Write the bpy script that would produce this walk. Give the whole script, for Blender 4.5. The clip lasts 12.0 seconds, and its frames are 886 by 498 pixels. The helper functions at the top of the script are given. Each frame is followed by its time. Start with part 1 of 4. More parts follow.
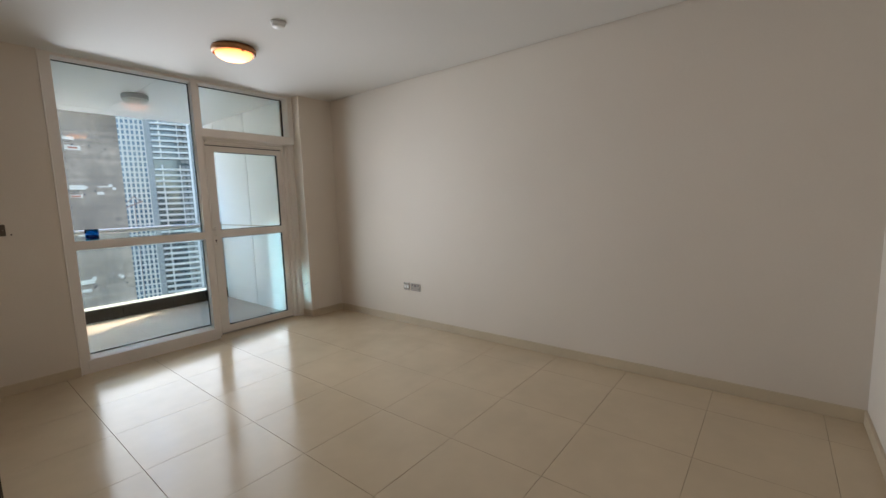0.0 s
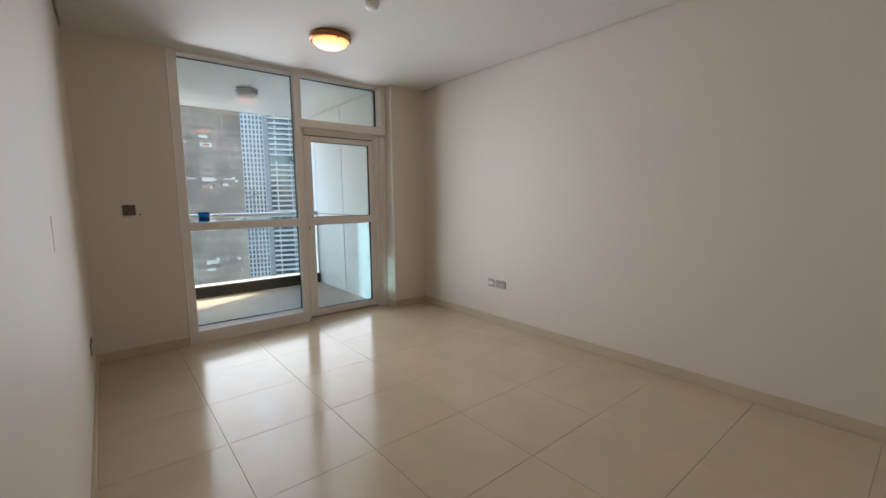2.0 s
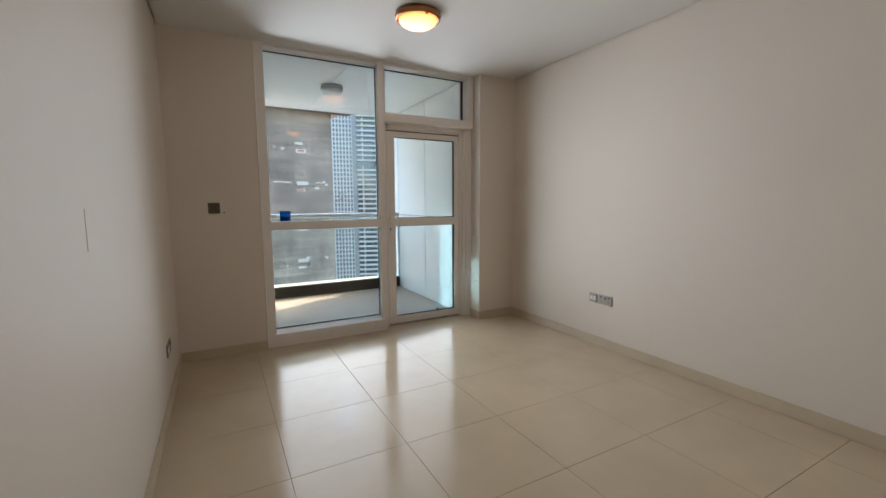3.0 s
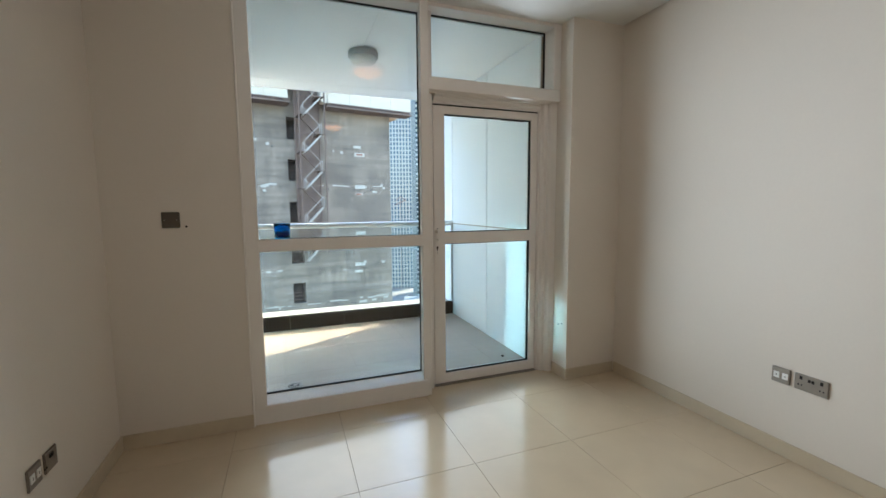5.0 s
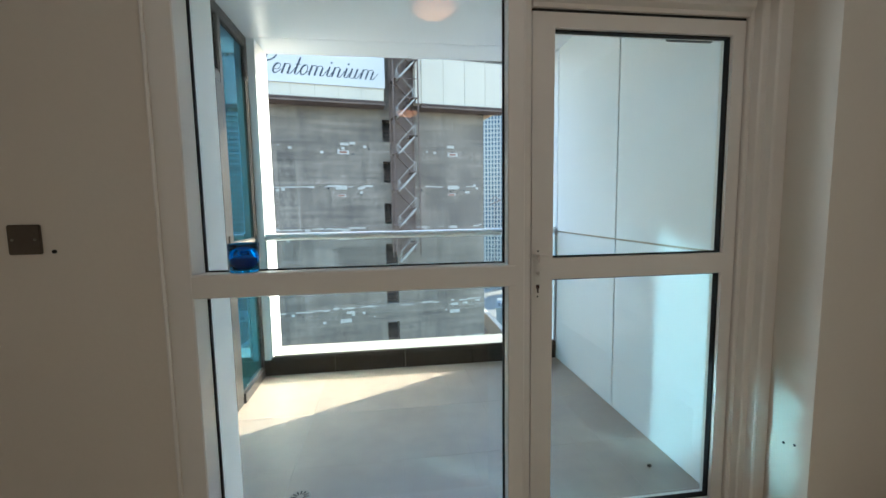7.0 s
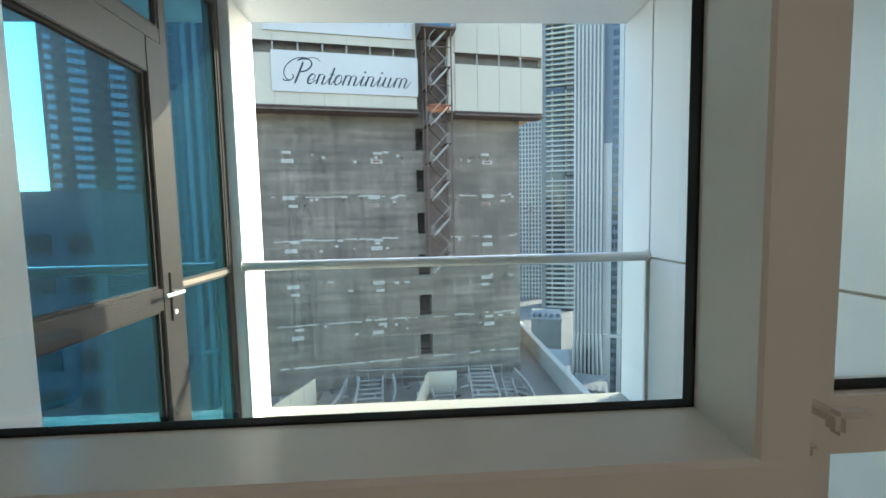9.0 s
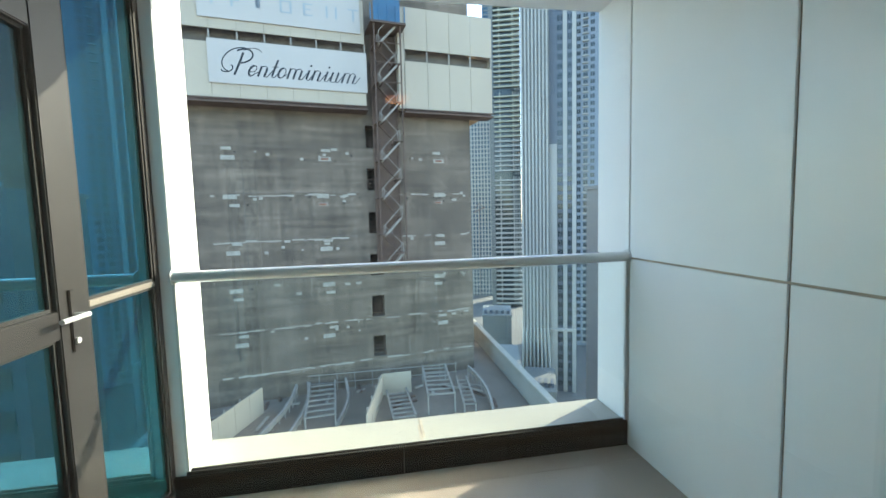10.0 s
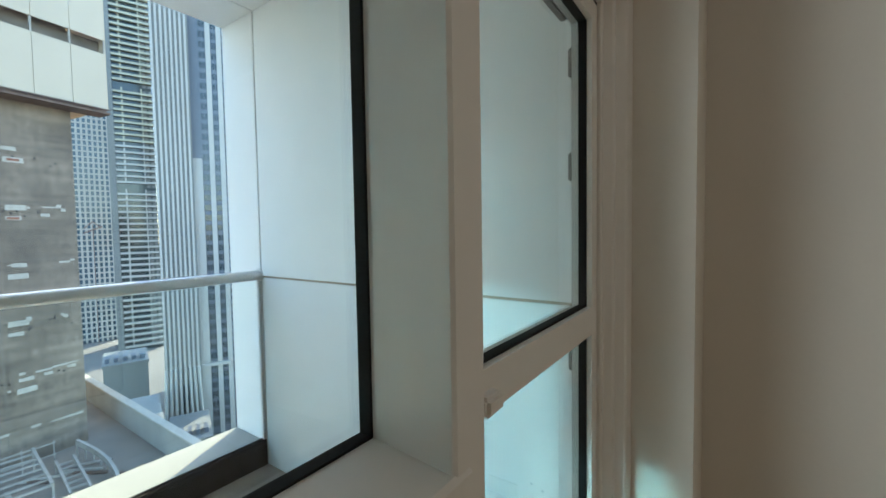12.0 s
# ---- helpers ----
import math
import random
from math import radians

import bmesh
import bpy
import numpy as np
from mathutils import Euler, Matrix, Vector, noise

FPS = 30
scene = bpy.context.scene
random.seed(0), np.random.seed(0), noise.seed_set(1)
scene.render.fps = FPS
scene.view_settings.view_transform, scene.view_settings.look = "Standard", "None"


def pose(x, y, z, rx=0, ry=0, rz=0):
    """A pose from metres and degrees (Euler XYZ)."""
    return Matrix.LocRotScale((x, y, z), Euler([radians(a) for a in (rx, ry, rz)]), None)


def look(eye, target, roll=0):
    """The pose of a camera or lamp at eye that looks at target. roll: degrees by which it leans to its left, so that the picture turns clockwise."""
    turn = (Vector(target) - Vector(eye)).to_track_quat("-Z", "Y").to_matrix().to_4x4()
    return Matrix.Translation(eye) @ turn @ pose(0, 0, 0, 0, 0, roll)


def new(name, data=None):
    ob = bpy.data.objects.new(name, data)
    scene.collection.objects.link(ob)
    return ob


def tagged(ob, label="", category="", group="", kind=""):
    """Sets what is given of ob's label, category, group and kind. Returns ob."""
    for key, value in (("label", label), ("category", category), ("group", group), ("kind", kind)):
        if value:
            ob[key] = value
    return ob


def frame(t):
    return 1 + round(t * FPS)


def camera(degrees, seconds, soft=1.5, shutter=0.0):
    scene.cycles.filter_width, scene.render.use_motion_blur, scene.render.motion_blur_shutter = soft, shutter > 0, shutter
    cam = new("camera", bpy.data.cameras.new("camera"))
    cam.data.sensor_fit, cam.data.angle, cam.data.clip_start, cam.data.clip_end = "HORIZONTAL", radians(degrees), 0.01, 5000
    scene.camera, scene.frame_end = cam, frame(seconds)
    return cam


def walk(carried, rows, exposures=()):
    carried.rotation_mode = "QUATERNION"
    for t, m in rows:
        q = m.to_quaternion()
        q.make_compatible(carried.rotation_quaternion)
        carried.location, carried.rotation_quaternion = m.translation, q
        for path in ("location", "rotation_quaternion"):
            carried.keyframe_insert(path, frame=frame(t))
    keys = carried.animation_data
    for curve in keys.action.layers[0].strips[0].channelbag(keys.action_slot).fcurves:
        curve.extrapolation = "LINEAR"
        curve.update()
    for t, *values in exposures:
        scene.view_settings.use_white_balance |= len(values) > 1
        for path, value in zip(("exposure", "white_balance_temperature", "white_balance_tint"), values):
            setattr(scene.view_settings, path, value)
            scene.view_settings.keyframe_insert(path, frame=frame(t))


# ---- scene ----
cam = camera(94.0, 12.0)
PATH = [
    (0, (0.688, -4.868, 1.436), (2.236, -3.623, 1.201), -1.8),
    (0.5, (0.703, -4.837, 1.421), (2.188, -3.517, 1.185), -1.7),
    (1, (0.702, -4.838, 1.428), (2.141, -3.472, 1.18), -1.1),
    (1.5, (0.734, -4.819, 1.43), (2.101, -3.382, 1.171), -0.6),
    (2, (0.852, -4.705, 1.38), (2.108, -3.167, 1.138), -0.6),
    (2.5, (0.945, -4.522, 1.34), (2.068, -2.883, 1.113), -0.4),
    (3, (1.051, -4.233, 1.341), (1.999, -2.485, 1.12), -0.3),
    (5, (1.644, -2.924, 1.373), (2.342, -1.06, 1.169), -0.4),
    (5.5, (1.788, -2.582, 1.369), (2.404, -0.689, 1.174), -0.5),
    (6, (1.925, -2.252, 1.369), (2.392, -0.318, 1.164), -0.3),
    (6.5, (2.011, -1.907, 1.378), (2.392, 0.045, 1.162), -0.6),
    (7, (2.104, -1.579, 1.383), (2.364, 0.394, 1.186), -0.9),
    (7.5, (2.147, -1.262, 1.381), (2.321, 0.723, 1.204), -0.8),
    (7.7, (2.156, -1.145, 1.382), (2.295, 0.843, 1.214), -0.8),
    (9.3, (2.18, -0.457, 1.442), (2.28, 1.535, 1.291), -1.2),
    (9.5, (2.148, -0.391, 1.44), (2.3, 1.597, 1.289), -1.3),
    (10, (2.095, -0.283, 1.443), (2.429, 1.683, 1.28), -1.5),
    (10.5, (2.111, -0.279, 1.438), (2.712, 1.622, 1.283), -1.3),
    (11, (2.127, -0.327, 1.442), (3.077, 1.428, 1.309), -0.8),
    (11.5, (2.156, -0.368, 1.438), (3.475, 1.132, 1.336), -0.6),
    (12, (2.193, -0.386, 1.423), (3.829, 0.761, 1.332), -0.9),
]
walk(cam, [(t, look(eye, target, roll)) for t, eye, target, roll in PATH],
     [(0, 3.15, 6050, 12), (1.5, 3.15, 6050, 13), (2.5, 3.1, 6050, 13), (5.0, 3.32, 5740, 7), (6.5, 3.07, 5610, 5), (7.7, 2.88, 5610, 5), (9.3, 2.54, 5850, 3), (10.5, 2.44, 5850, 3), (11.3, 2.6, 5830, 3), (12.0, 2.74, 5800, 3)])

# ---- light ----
SUN_AZ, SUN_EL = 62.0, 22.0          # degrees right of the balcony's outward axis, degrees above the horizon
to_sun = Vector((math.sin(radians(SUN_AZ)) * math.cos(radians(SUN_EL)), math.cos(radians(SUN_AZ)) * math.cos(radians(SUN_EL)), math.sin(radians(SUN_EL))))
world = bpy.data.worlds.new("sky")
scene.world = world
world.use_nodes = True
wn = world.node_tree
sky = wn.nodes.new("ShaderNodeTexSky")
sky.sky_type, sky.sun_disc = "NISHITA", False
sky.sun_elevation, sky.sun_rotation = radians(SUN_EL), radians(SUN_AZ)
sky.air_density, sky.dust_density = 1.0, 0.9
wn.links.new(sky.outputs[0], wn.nodes["Background"].inputs[0])
wn.nodes["Background"].inputs[1].default_value = 0.15
sun = new("sun", bpy.data.lights.new("sun", "SUN"))
sun.data.energy, sun.data.angle, sun.data.color = 2.4, radians(0.5), (1.0, 0.85, 0.62)
for x, y, w, z, h, watts, turn in ((2.0, -0.27, 1.06, 1.43, 2.55, 2.2, 6), (3.03, -0.175, 0.78, 1.40, 2.55, 1.6, 12)):
    # the daylight that comes through the two glazed bays
    bay = new("window_daylight", bpy.data.lights.new("window_daylight", "AREA"))
    bay.data.shape, bay.data.size, bay.data.size_y, bay.data.energy, bay.data.color = "RECTANGLE", w, h, watts, (0.93, 0.98, 1.0)
    bay.data.spread = radians(120)
    bay.matrix_world = pose(x, y, z, -90, 0, turn)
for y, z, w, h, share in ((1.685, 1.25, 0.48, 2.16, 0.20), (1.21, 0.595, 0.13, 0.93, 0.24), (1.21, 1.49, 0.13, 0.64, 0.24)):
    # narrow-beam lamps added to stand in for sun mirrored by the balcony's side glass
    back = new("mirrored_sun_stand_in", bpy.data.lights.new("mirrored_sun_stand_in", "AREA"))
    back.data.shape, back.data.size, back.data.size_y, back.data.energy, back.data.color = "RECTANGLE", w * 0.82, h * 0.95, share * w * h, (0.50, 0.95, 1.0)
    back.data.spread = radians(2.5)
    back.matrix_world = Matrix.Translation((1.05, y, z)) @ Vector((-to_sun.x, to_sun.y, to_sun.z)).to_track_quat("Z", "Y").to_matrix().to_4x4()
sun.matrix_world = Matrix.Translation((30, 20, 40)) @ to_sun.to_track_quat("Z", "Y").to_matrix().to_4x4()


# ---- materials ----
def mat(name, color, rough=0.5, metal=0.0, vary=0.0, scale=3.0, fine=40.0, bump=0.0, other=None, per_piece=0.0, stretch=(1, 1, 1), coat=0.0, spec=0.5, wear=0.0):
    """A Principled material whose colour drifts at two scales, with fine relief."""
    m = bpy.data.materials.new(name)
    m.use_nodes = True
    nt = m.node_tree
    b = nt.nodes["Principled BSDF"]
    b.inputs["Base Color"].default_value = (*color, 1)
    b.inputs["Roughness"].default_value = rough
    b.inputs["Metallic"].default_value = metal
    b.inputs["Coat Weight"].default_value = coat
    b.inputs["Specular IOR Level"].default_value = spec
    if vary or bump or per_piece:
        geo = nt.nodes.new("ShaderNodeNewGeometry")
        mp = nt.nodes.new("ShaderNodeMapping")
        mp.inputs["Scale"].default_value = stretch
        nt.links.new(geo.outputs["Position"], mp.inputs[0])
        n1 = nt.nodes.new("ShaderNodeTexNoise")
        n1.inputs["Scale"].default_value, n1.inputs["Detail"].default_value = scale, 5
        n2 = nt.nodes.new("ShaderNodeTexNoise")
        n2.inputs["Scale"].default_value, n2.inputs["Detail"].default_value = fine, 3
        for n in (n1, n2):
            nt.links.new(mp.outputs[0], n.inputs["Vector"])
        mix = nt.nodes.new("ShaderNodeMath")
        mix.operation = "MULTIPLY_ADD"
        nt.links.new(n2.outputs[0], mix.inputs[0])
        mix.inputs[1].default_value = 0.35
        nt.links.new(n1.outputs[0], mix.inputs[2])
        last = mix.outputs[0]
        if per_piece:
            oi = nt.nodes.new("ShaderNodeObjectInfo")
            add = nt.nodes.new("ShaderNodeMath")
            add.operation = "MULTIPLY_ADD"
            nt.links.new(oi.outputs["Random"], add.inputs[0])
            add.inputs[1].default_value = per_piece
            nt.links.new(last, add.inputs[2])
            last = add.outputs[0]
        ramp = nt.nodes.new("ShaderNodeValToRGB")
        two = other or tuple(c * (1 - vary) for c in color)
        ramp.color_ramp.elements[0].position, ramp.color_ramp.elements[1].position = 0.45, 0.95 + per_piece
        ramp.color_ramp.elements[0].color, ramp.color_ramp.elements[1].color = (*two, 1), (*color, 1)
        nt.links.new(last, ramp.inputs[0])
        nt.links.new(ramp.outputs[0], b.inputs["Base Color"])
        if wear:
            smear = nt.nodes.new("ShaderNodeMapRange")
            smear.inputs["From Min"].default_value, smear.inputs["From Max"].default_value = 0.35, 0.65
            smear.inputs["To Min"].default_value, smear.inputs["To Max"].default_value = max(rough - wear, 0.03), rough + wear
            nt.links.new(n1.outputs[0], smear.inputs[0])
            nt.links.new(smear.outputs[0], b.inputs["Roughness"])
        if bump:
            bp = nt.nodes.new("ShaderNodeBump")
            bp.inputs["Strength"].default_value, bp.inputs["Distance"].default_value = bump, 0.01
            nt.links.new(n2.outputs[0], bp.inputs["Height"])
            nt.links.new(bp.outputs[0], b.inputs["Normal"])
    return m


def glass_mat(name, color, rough=0.0, ior=1.45):
    m = bpy.data.materials.new(name)
    m.use_nodes = True
    b = m.node_tree.nodes["Principled BSDF"]
    b.inputs["Base Color"].default_value = (*color, 1)
    b.inputs["Roughness"].default_value = rough
    b.inputs["Transmission Weight"].default_value = 1.0
    b.inputs["IOR"].default_value = ior
    return m


def mirror_glass(name, body, tint, share):
    """Coated facade glass: part mirror, part dark body."""
    m = bpy.data.materials.new(name)
    m.use_nodes = True
    nt = m.node_tree
    b = nt.nodes["Principled BSDF"]
    b.inputs["Base Color"].default_value, b.inputs["Roughness"].default_value = (*body, 1), 0.05
    g = nt.nodes.new("ShaderNodeBsdfGlossy")
    g.inputs["Color"].default_value, g.inputs["Roughness"].default_value = (*tint, 1), 0.0
    mx = nt.nodes.new("ShaderNodeMixShader")
    mx.inputs[0].default_value = share
    nt.links.new(b.outputs[0], mx.inputs[1])
    nt.links.new(g.outputs[0], mx.inputs[2])
    soft = nt.nodes.new("ShaderNodeBsdfGlossy")
    soft.inputs["Color"].default_value, soft.inputs["Roughness"].default_value = (0.55, 0.85, 0.95, 1), 0.25
    my = nt.nodes.new("ShaderNodeMixShader")
    my.inputs[0].default_value = 0.025
    nt.links.new(mx.outputs[0], my.inputs[1])
    nt.links.new(soft.outputs[0], my.inputs[2])
    nt.links.new(my.outputs[0], nt.nodes["Material Output"].inputs[0])
    return m


def glow(name, color, strength):
    m = bpy.data.materials.new(name)
    m.use_nodes = True
    b = m.node_tree.nodes["Principled BSDF"]
    b.inputs["Base Color"].default_value = (*color, 1)
    b.inputs["Emission Color"].default_value = (*color, 1)
    b.inputs["Emission Strength"].default_value = strength
    return m


PAINT = mat("wall_paint", (0.73, 0.66, 0.57), 0.6, vary=0.05, scale=0.9, fine=60, bump=0.04)
CEIL = mat("ceiling_paint", (0.74, 0.715, 0.675), 0.7, vary=0.04, scale=0.7, fine=50, bump=0.03)
TILE = mat("cream_porcelain", (0.62, 0.51, 0.36), 0.17, vary=0.14, scale=2.0, fine=7, bump=0.022, per_piece=0.06, spec=0.38, wear=0.05)
GROUT = mat("grout", (0.56, 0.465, 0.335), 0.8, vary=0.25, scale=4)
SKIRT = mat("cream_skirting", (0.60, 0.50, 0.355), 0.3, vary=0.12, scale=3, fine=18)
UPVC = mat("white_powder_coat", (0.83, 0.78, 0.72), 0.35, vary=0.04, scale=2, fine=30)
GASKET = mat("black_rubber", (0.007, 0.007, 0.007), 0.75, vary=0.3, scale=20)
GLASS = glass_mat("clear_glass", (0.97, 1.0, 0.99))
BALGLASS = glass_mat("greenish_glass", (0.93, 0.985, 0.965))
CLAD = mat("white_cladding", (0.87, 0.88, 0.88), 0.28, vary=0.05, scale=1.2, fine=8)
# the white cladding in dusty cream, darkened further to offset full sun
DUSTY_DIM = mat("dusty_cladding_dimmed_for_sun", (0.37, 0.345, 0.29), 0.5, vary=0.08, scale=1.5, fine=12)
SEAL = mat("stained_joint_sealant", (0.52, 0.43, 0.33), 0.8, vary=0.4, scale=6)
DECK = mat("grey_balcony_tile", (0.39, 0.325, 0.27), 0.33, vary=0.22, scale=2.6, fine=12, bump=0.02, per_piece=0.02, wear=0.03)
KERB = mat("dark_stone_kerb", (0.008, 0.007, 0.0065), 0.55, vary=0.35, scale=5, fine=40, spec=0.2)
RAIL = mat("satin_aluminium", (0.72, 0.72, 0.71), 0.35, metal=0.4, vary=0.08, scale=8)
BRONZE = mat("bronze_frame", (0.05, 0.047, 0.046), 0.35, metal=0.5, vary=0.2, scale=5)
TEAL = mirror_glass("teal_coated_glass", (0.004, 0.026, 0.032), (0.05, 0.26, 0.42), 0.66)
STEEL = mat("brushed_steel", (0.30, 0.265, 0.225), 0.42, metal=0.6, vary=0.1, scale=30)
PLATE = mat("dark_bronze_plate", (0.11, 0.088, 0.066), 0.5, metal=0.3, vary=0.15, scale=30)
# near-black used for holes, slots and openings in place of inner shade
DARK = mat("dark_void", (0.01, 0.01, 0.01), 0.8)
WENGE = mat("dark_polished_wood", (0.018, 0.010, 0.008), 0.18, vary=0.5, scale=6, fine=50, stretch=(6, 6, 0.6))
BRASS = mat("aged_brass_rim", (0.42, 0.20, 0.08), 0.3, metal=0.8, vary=0.3, scale=12)
DOME = glow("lit_glass_dome", (1.0, 0.5, 0.2), 0.62)
# the bulb shows through the dome as a paler heart
dn = DOME.node_tree
tc, sep, heart = dn.nodes.new("ShaderNodeTexCoord"), dn.nodes.new("ShaderNodeSeparateXYZ"), dn.nodes.new("ShaderNodeMapRange")
tint = dn.nodes.new("ShaderNodeValToRGB")
heart.inputs["From Min"].default_value, heart.inputs["From Max"].default_value = -0.050, -0.104
tint.color_ramp.elements[0].color, tint.color_ramp.elements[1].color = (0.5, 0.105, 0.022, 1), (1.0, 0.40, 0.13, 1)
dn.links.new(tc.outputs["Object"], sep.inputs[0])
dn.links.new(sep.outputs["Z"], heart.inputs[0])
dn.links.new(heart.outputs[0], tint.inputs[0])
dn.links.new(tint.outputs[0], dn.nodes["Principled BSDF"].inputs["Emission Color"])
LAMPGREY = mat("grey_lamp_enamel", (0.42, 0.43, 0.43), 0.4, vary=0.1, scale=8)
MILK = mat("milky_plastic", (0.75, 0.76, 0.75), 0.4)
WHITE = mat("white_plastic", (0.8, 0.79, 0.76), 0.4)
BLUE = glass_mat("blue_glass", (0.05, 0.42, 0.88), 0.03)
WAX = mat("dark_blue_wax", (0.015, 0.10, 0.42), 0.35, vary=0.3, scale=30)
def concrete(name, light, darker, stain):
    """Board-marked concrete: vertical runs, horizontal pour bands and blotches."""
    m = mat(name, light, 0.9)
    nt = m.node_tree
    b = nt.nodes["Principled BSDF"]
    geo = nt.nodes.new("ShaderNodeNewGeometry")
    total = None
    for stretch, scale, share, detail in (((1.6, 1.6, 0.12), 1.2, 0.27, 7), ((0.09, 0.09, 1.8), 1.3, 0.40, 7), ((1, 1, 1), 0.42, 0.33, 8), ((1, 1, 0.6), 4.0, 0.26, 4)):
        mp = nt.nodes.new("ShaderNodeMapping")
        mp.inputs["Scale"].default_value = stretch
        nt.links.new(geo.outputs["Position"], mp.inputs[0])
        n = nt.nodes.new("ShaderNodeTexNoise")
        n.inputs["Scale"].default_value, n.inputs["Detail"].default_value = scale, detail
        nt.links.new(mp.outputs[0], n.inputs["Vector"])
        add = nt.nodes.new("ShaderNodeMath")
        add.operation = "MULTIPLY_ADD"
        nt.links.new(n.outputs[0], add.inputs[0])
        add.inputs[1].default_value = share
        if total is None:
            add.inputs[2].default_value = 0.0
        else:
            nt.links.new(total, add.inputs[2])
        total = add.outputs[0]
    # each lift of formwork panels has a tone of its own
    snap = nt.nodes.new("ShaderNodeVectorMath")
    snap.operation = "SNAP"
    snap.inputs[1].default_value = (2.4, 1000.0, 1.73)
    nt.links.new(geo.outputs["Position"], snap.inputs[0])
    tone = nt.nodes.new("ShaderNodeTexWhiteNoise")
    nt.links.new(snap.outputs[0], tone.inputs["Vector"])
    add = nt.nodes.new("ShaderNodeMath")
    add.operation = "MULTIPLY_ADD"
    nt.links.new(tone.outputs["Value"], add.inputs[0])
    add.inputs[1].default_value = 0.10
    nt.links.new(total, add.inputs[2])
    total = add.outputs[0]
    ramp = nt.nodes.new("ShaderNodeValToRGB")
    ramp.color_ramp.elements[0].position, ramp.color_ramp.elements[1].position = 0.52, 0.88
    ramp.color_ramp.elements[0].color, ramp.color_ramp.elements[1].color = (*darker, 1), (*light, 1)
    mid = ramp.color_ramp.elements.new(0.68)
    mid.color = (*stain, 1)
    nt.links.new(total, ramp.inputs[0])
    nt.links.new(ramp.outputs[0], b.inputs["Base Color"])
    return m


CONC = concrete("raw_concrete", (0.275, 0.217, 0.162), (0.080, 0.063, 0.048), (0.155, 0.122, 0.091))
# pour joint colour, which also stands for shade in the hoarding slot
CONC_LINE_SHADE = mat("pour_joint_and_slot_shade", (0.20, 0.17, 0.14), 0.9, vary=0.4, scale=1)
PATCH = mat("fresh_mortar", (0.44, 0.40, 0.33), 0.9, vary=0.3, scale=3)
HOARD = mat("cream_hoarding", (0.50, 0.415, 0.305), 0.6, vary=0.12, scale=0.5, fine=3, stretch=(1, 1, 0.3))
BANNER = mat("white_banner", (0.50, 0.45, 0.40), 0.6, vary=0.05, scale=0.4)
INK = mat("dark_ink", (0.03, 0.035, 0.045), 0.7)
GREYINK = mat("grey_ink", (0.35, 0.38, 0.40), 0.7)
RUST = mat("rusty_steel", (0.15, 0.095, 0.07), 0.8, vary=0.5, scale=2)
PALESTEEL = mat("dusty_galvanised_steel", (0.36, 0.32, 0.27), 0.7, vary=0.3, scale=2)
BLUENET = mat("blue_sheeting", (0.06, 0.17, 0.30), 0.6, vary=0.4, scale=2)
GROUND = mat("city_ground", (0.19, 0.175, 0.155), 0.9, vary=0.4, scale=0.02, fine=0.3)
PODIUM = mat("dusty_slab", (0.25, 0.205, 0.16), 0.9, vary=0.35, scale=0.4, fine=3)
PALEWALL = mat("pale_concrete_upstand", (0.33, 0.315, 0.285), 0.85, vary=0.25, scale=0.6, fine=4)
T_WHITE = mat("tower_white_render", (0.42, 0.395, 0.35), 0.6, vary=0.12, scale=0.08)
T_GREY = mat("tower_grey_render", (0.19, 0.19, 0.175), 0.6, vary=0.15, scale=0.08)
T_BLUE = mat("tower_blue_glass", (0.06, 0.11, 0.16), 0.15, vary=0.3, scale=0.1)
T_PALEBLUE = mat("tower_pale_blue_render", (0.27, 0.30, 0.34), 0.5, vary=0.15, scale=0.1)
T_DARK = mat("tower_slate_panel", (0.10, 0.115, 0.14), 0.4, vary=0.15, scale=0.1)
T_CREAM = mat("tower_cream_render", (0.43, 0.40, 0.29), 0.6, vary=0.15, scale=0.1)
T_WIN = mat("tower_window_glass", (0.03, 0.045, 0.05), 0.1)
BRICK = mat("red_brick", (0.30, 0.12, 0.075), 0.9, vary=0.4, scale=4)
RED = mat("red_crane_paint", (0.16, 0.09, 0.075), 0.6)


# ---- building helpers ----
def box(bm, a, b, bevel=0.0):
    x0, x1 = sorted((a[0], b[0]))
    y0, y1 = sorted((a[1], b[1]))
    z0, z1 = sorted((a[2], b[2]))
    m = Matrix.Translation(((x0 + x1) / 2, (y0 + y1) / 2, (z0 + z1) / 2)) @ Matrix.Diagonal((x1 - x0, y1 - y0, z1 - z0, 1))
    made = bmesh.ops.create_cube(bm, size=1, matrix=m)
    if bevel:
        edges = list({e for v in made["verts"] for e in v.link_edges})
        bmesh.ops.bevel(bm, geom=edges, offset=bevel, segments=2, affect="EDGES")
    return bm


def boxes(*pairs, bevel=0.0):
    bm = bmesh.new()
    for a, b in pairs:
        box(bm, a, b, bevel)
    return bm


def rod(bm, a, b, r, n=10, r2=None):
    a, b = Vector(a), Vector(b)
    d = b - a
    m = Matrix.Translation((a + b) / 2) @ d.to_track_quat("Z", "Y").to_matrix().to_4x4()
    bmesh.ops.create_cone(bm, cap_ends=True, segments=n, radius1=r, radius2=r if r2 is None else r2, depth=d.length, matrix=m)
    return bm


def bar(bm, a, b, w, h):
    """A square bar from a to b."""
    a, b = Vector(a), Vector(b)
    d = b - a
    m = Matrix.Translation((a + b) / 2) @ d.to_track_quat("Z", "Y").to_matrix().to_4x4() @ Matrix.Diagonal((w, h, d.length, 1))
    bmesh.ops.create_cube(bm, size=1, matrix=m)
    return bm


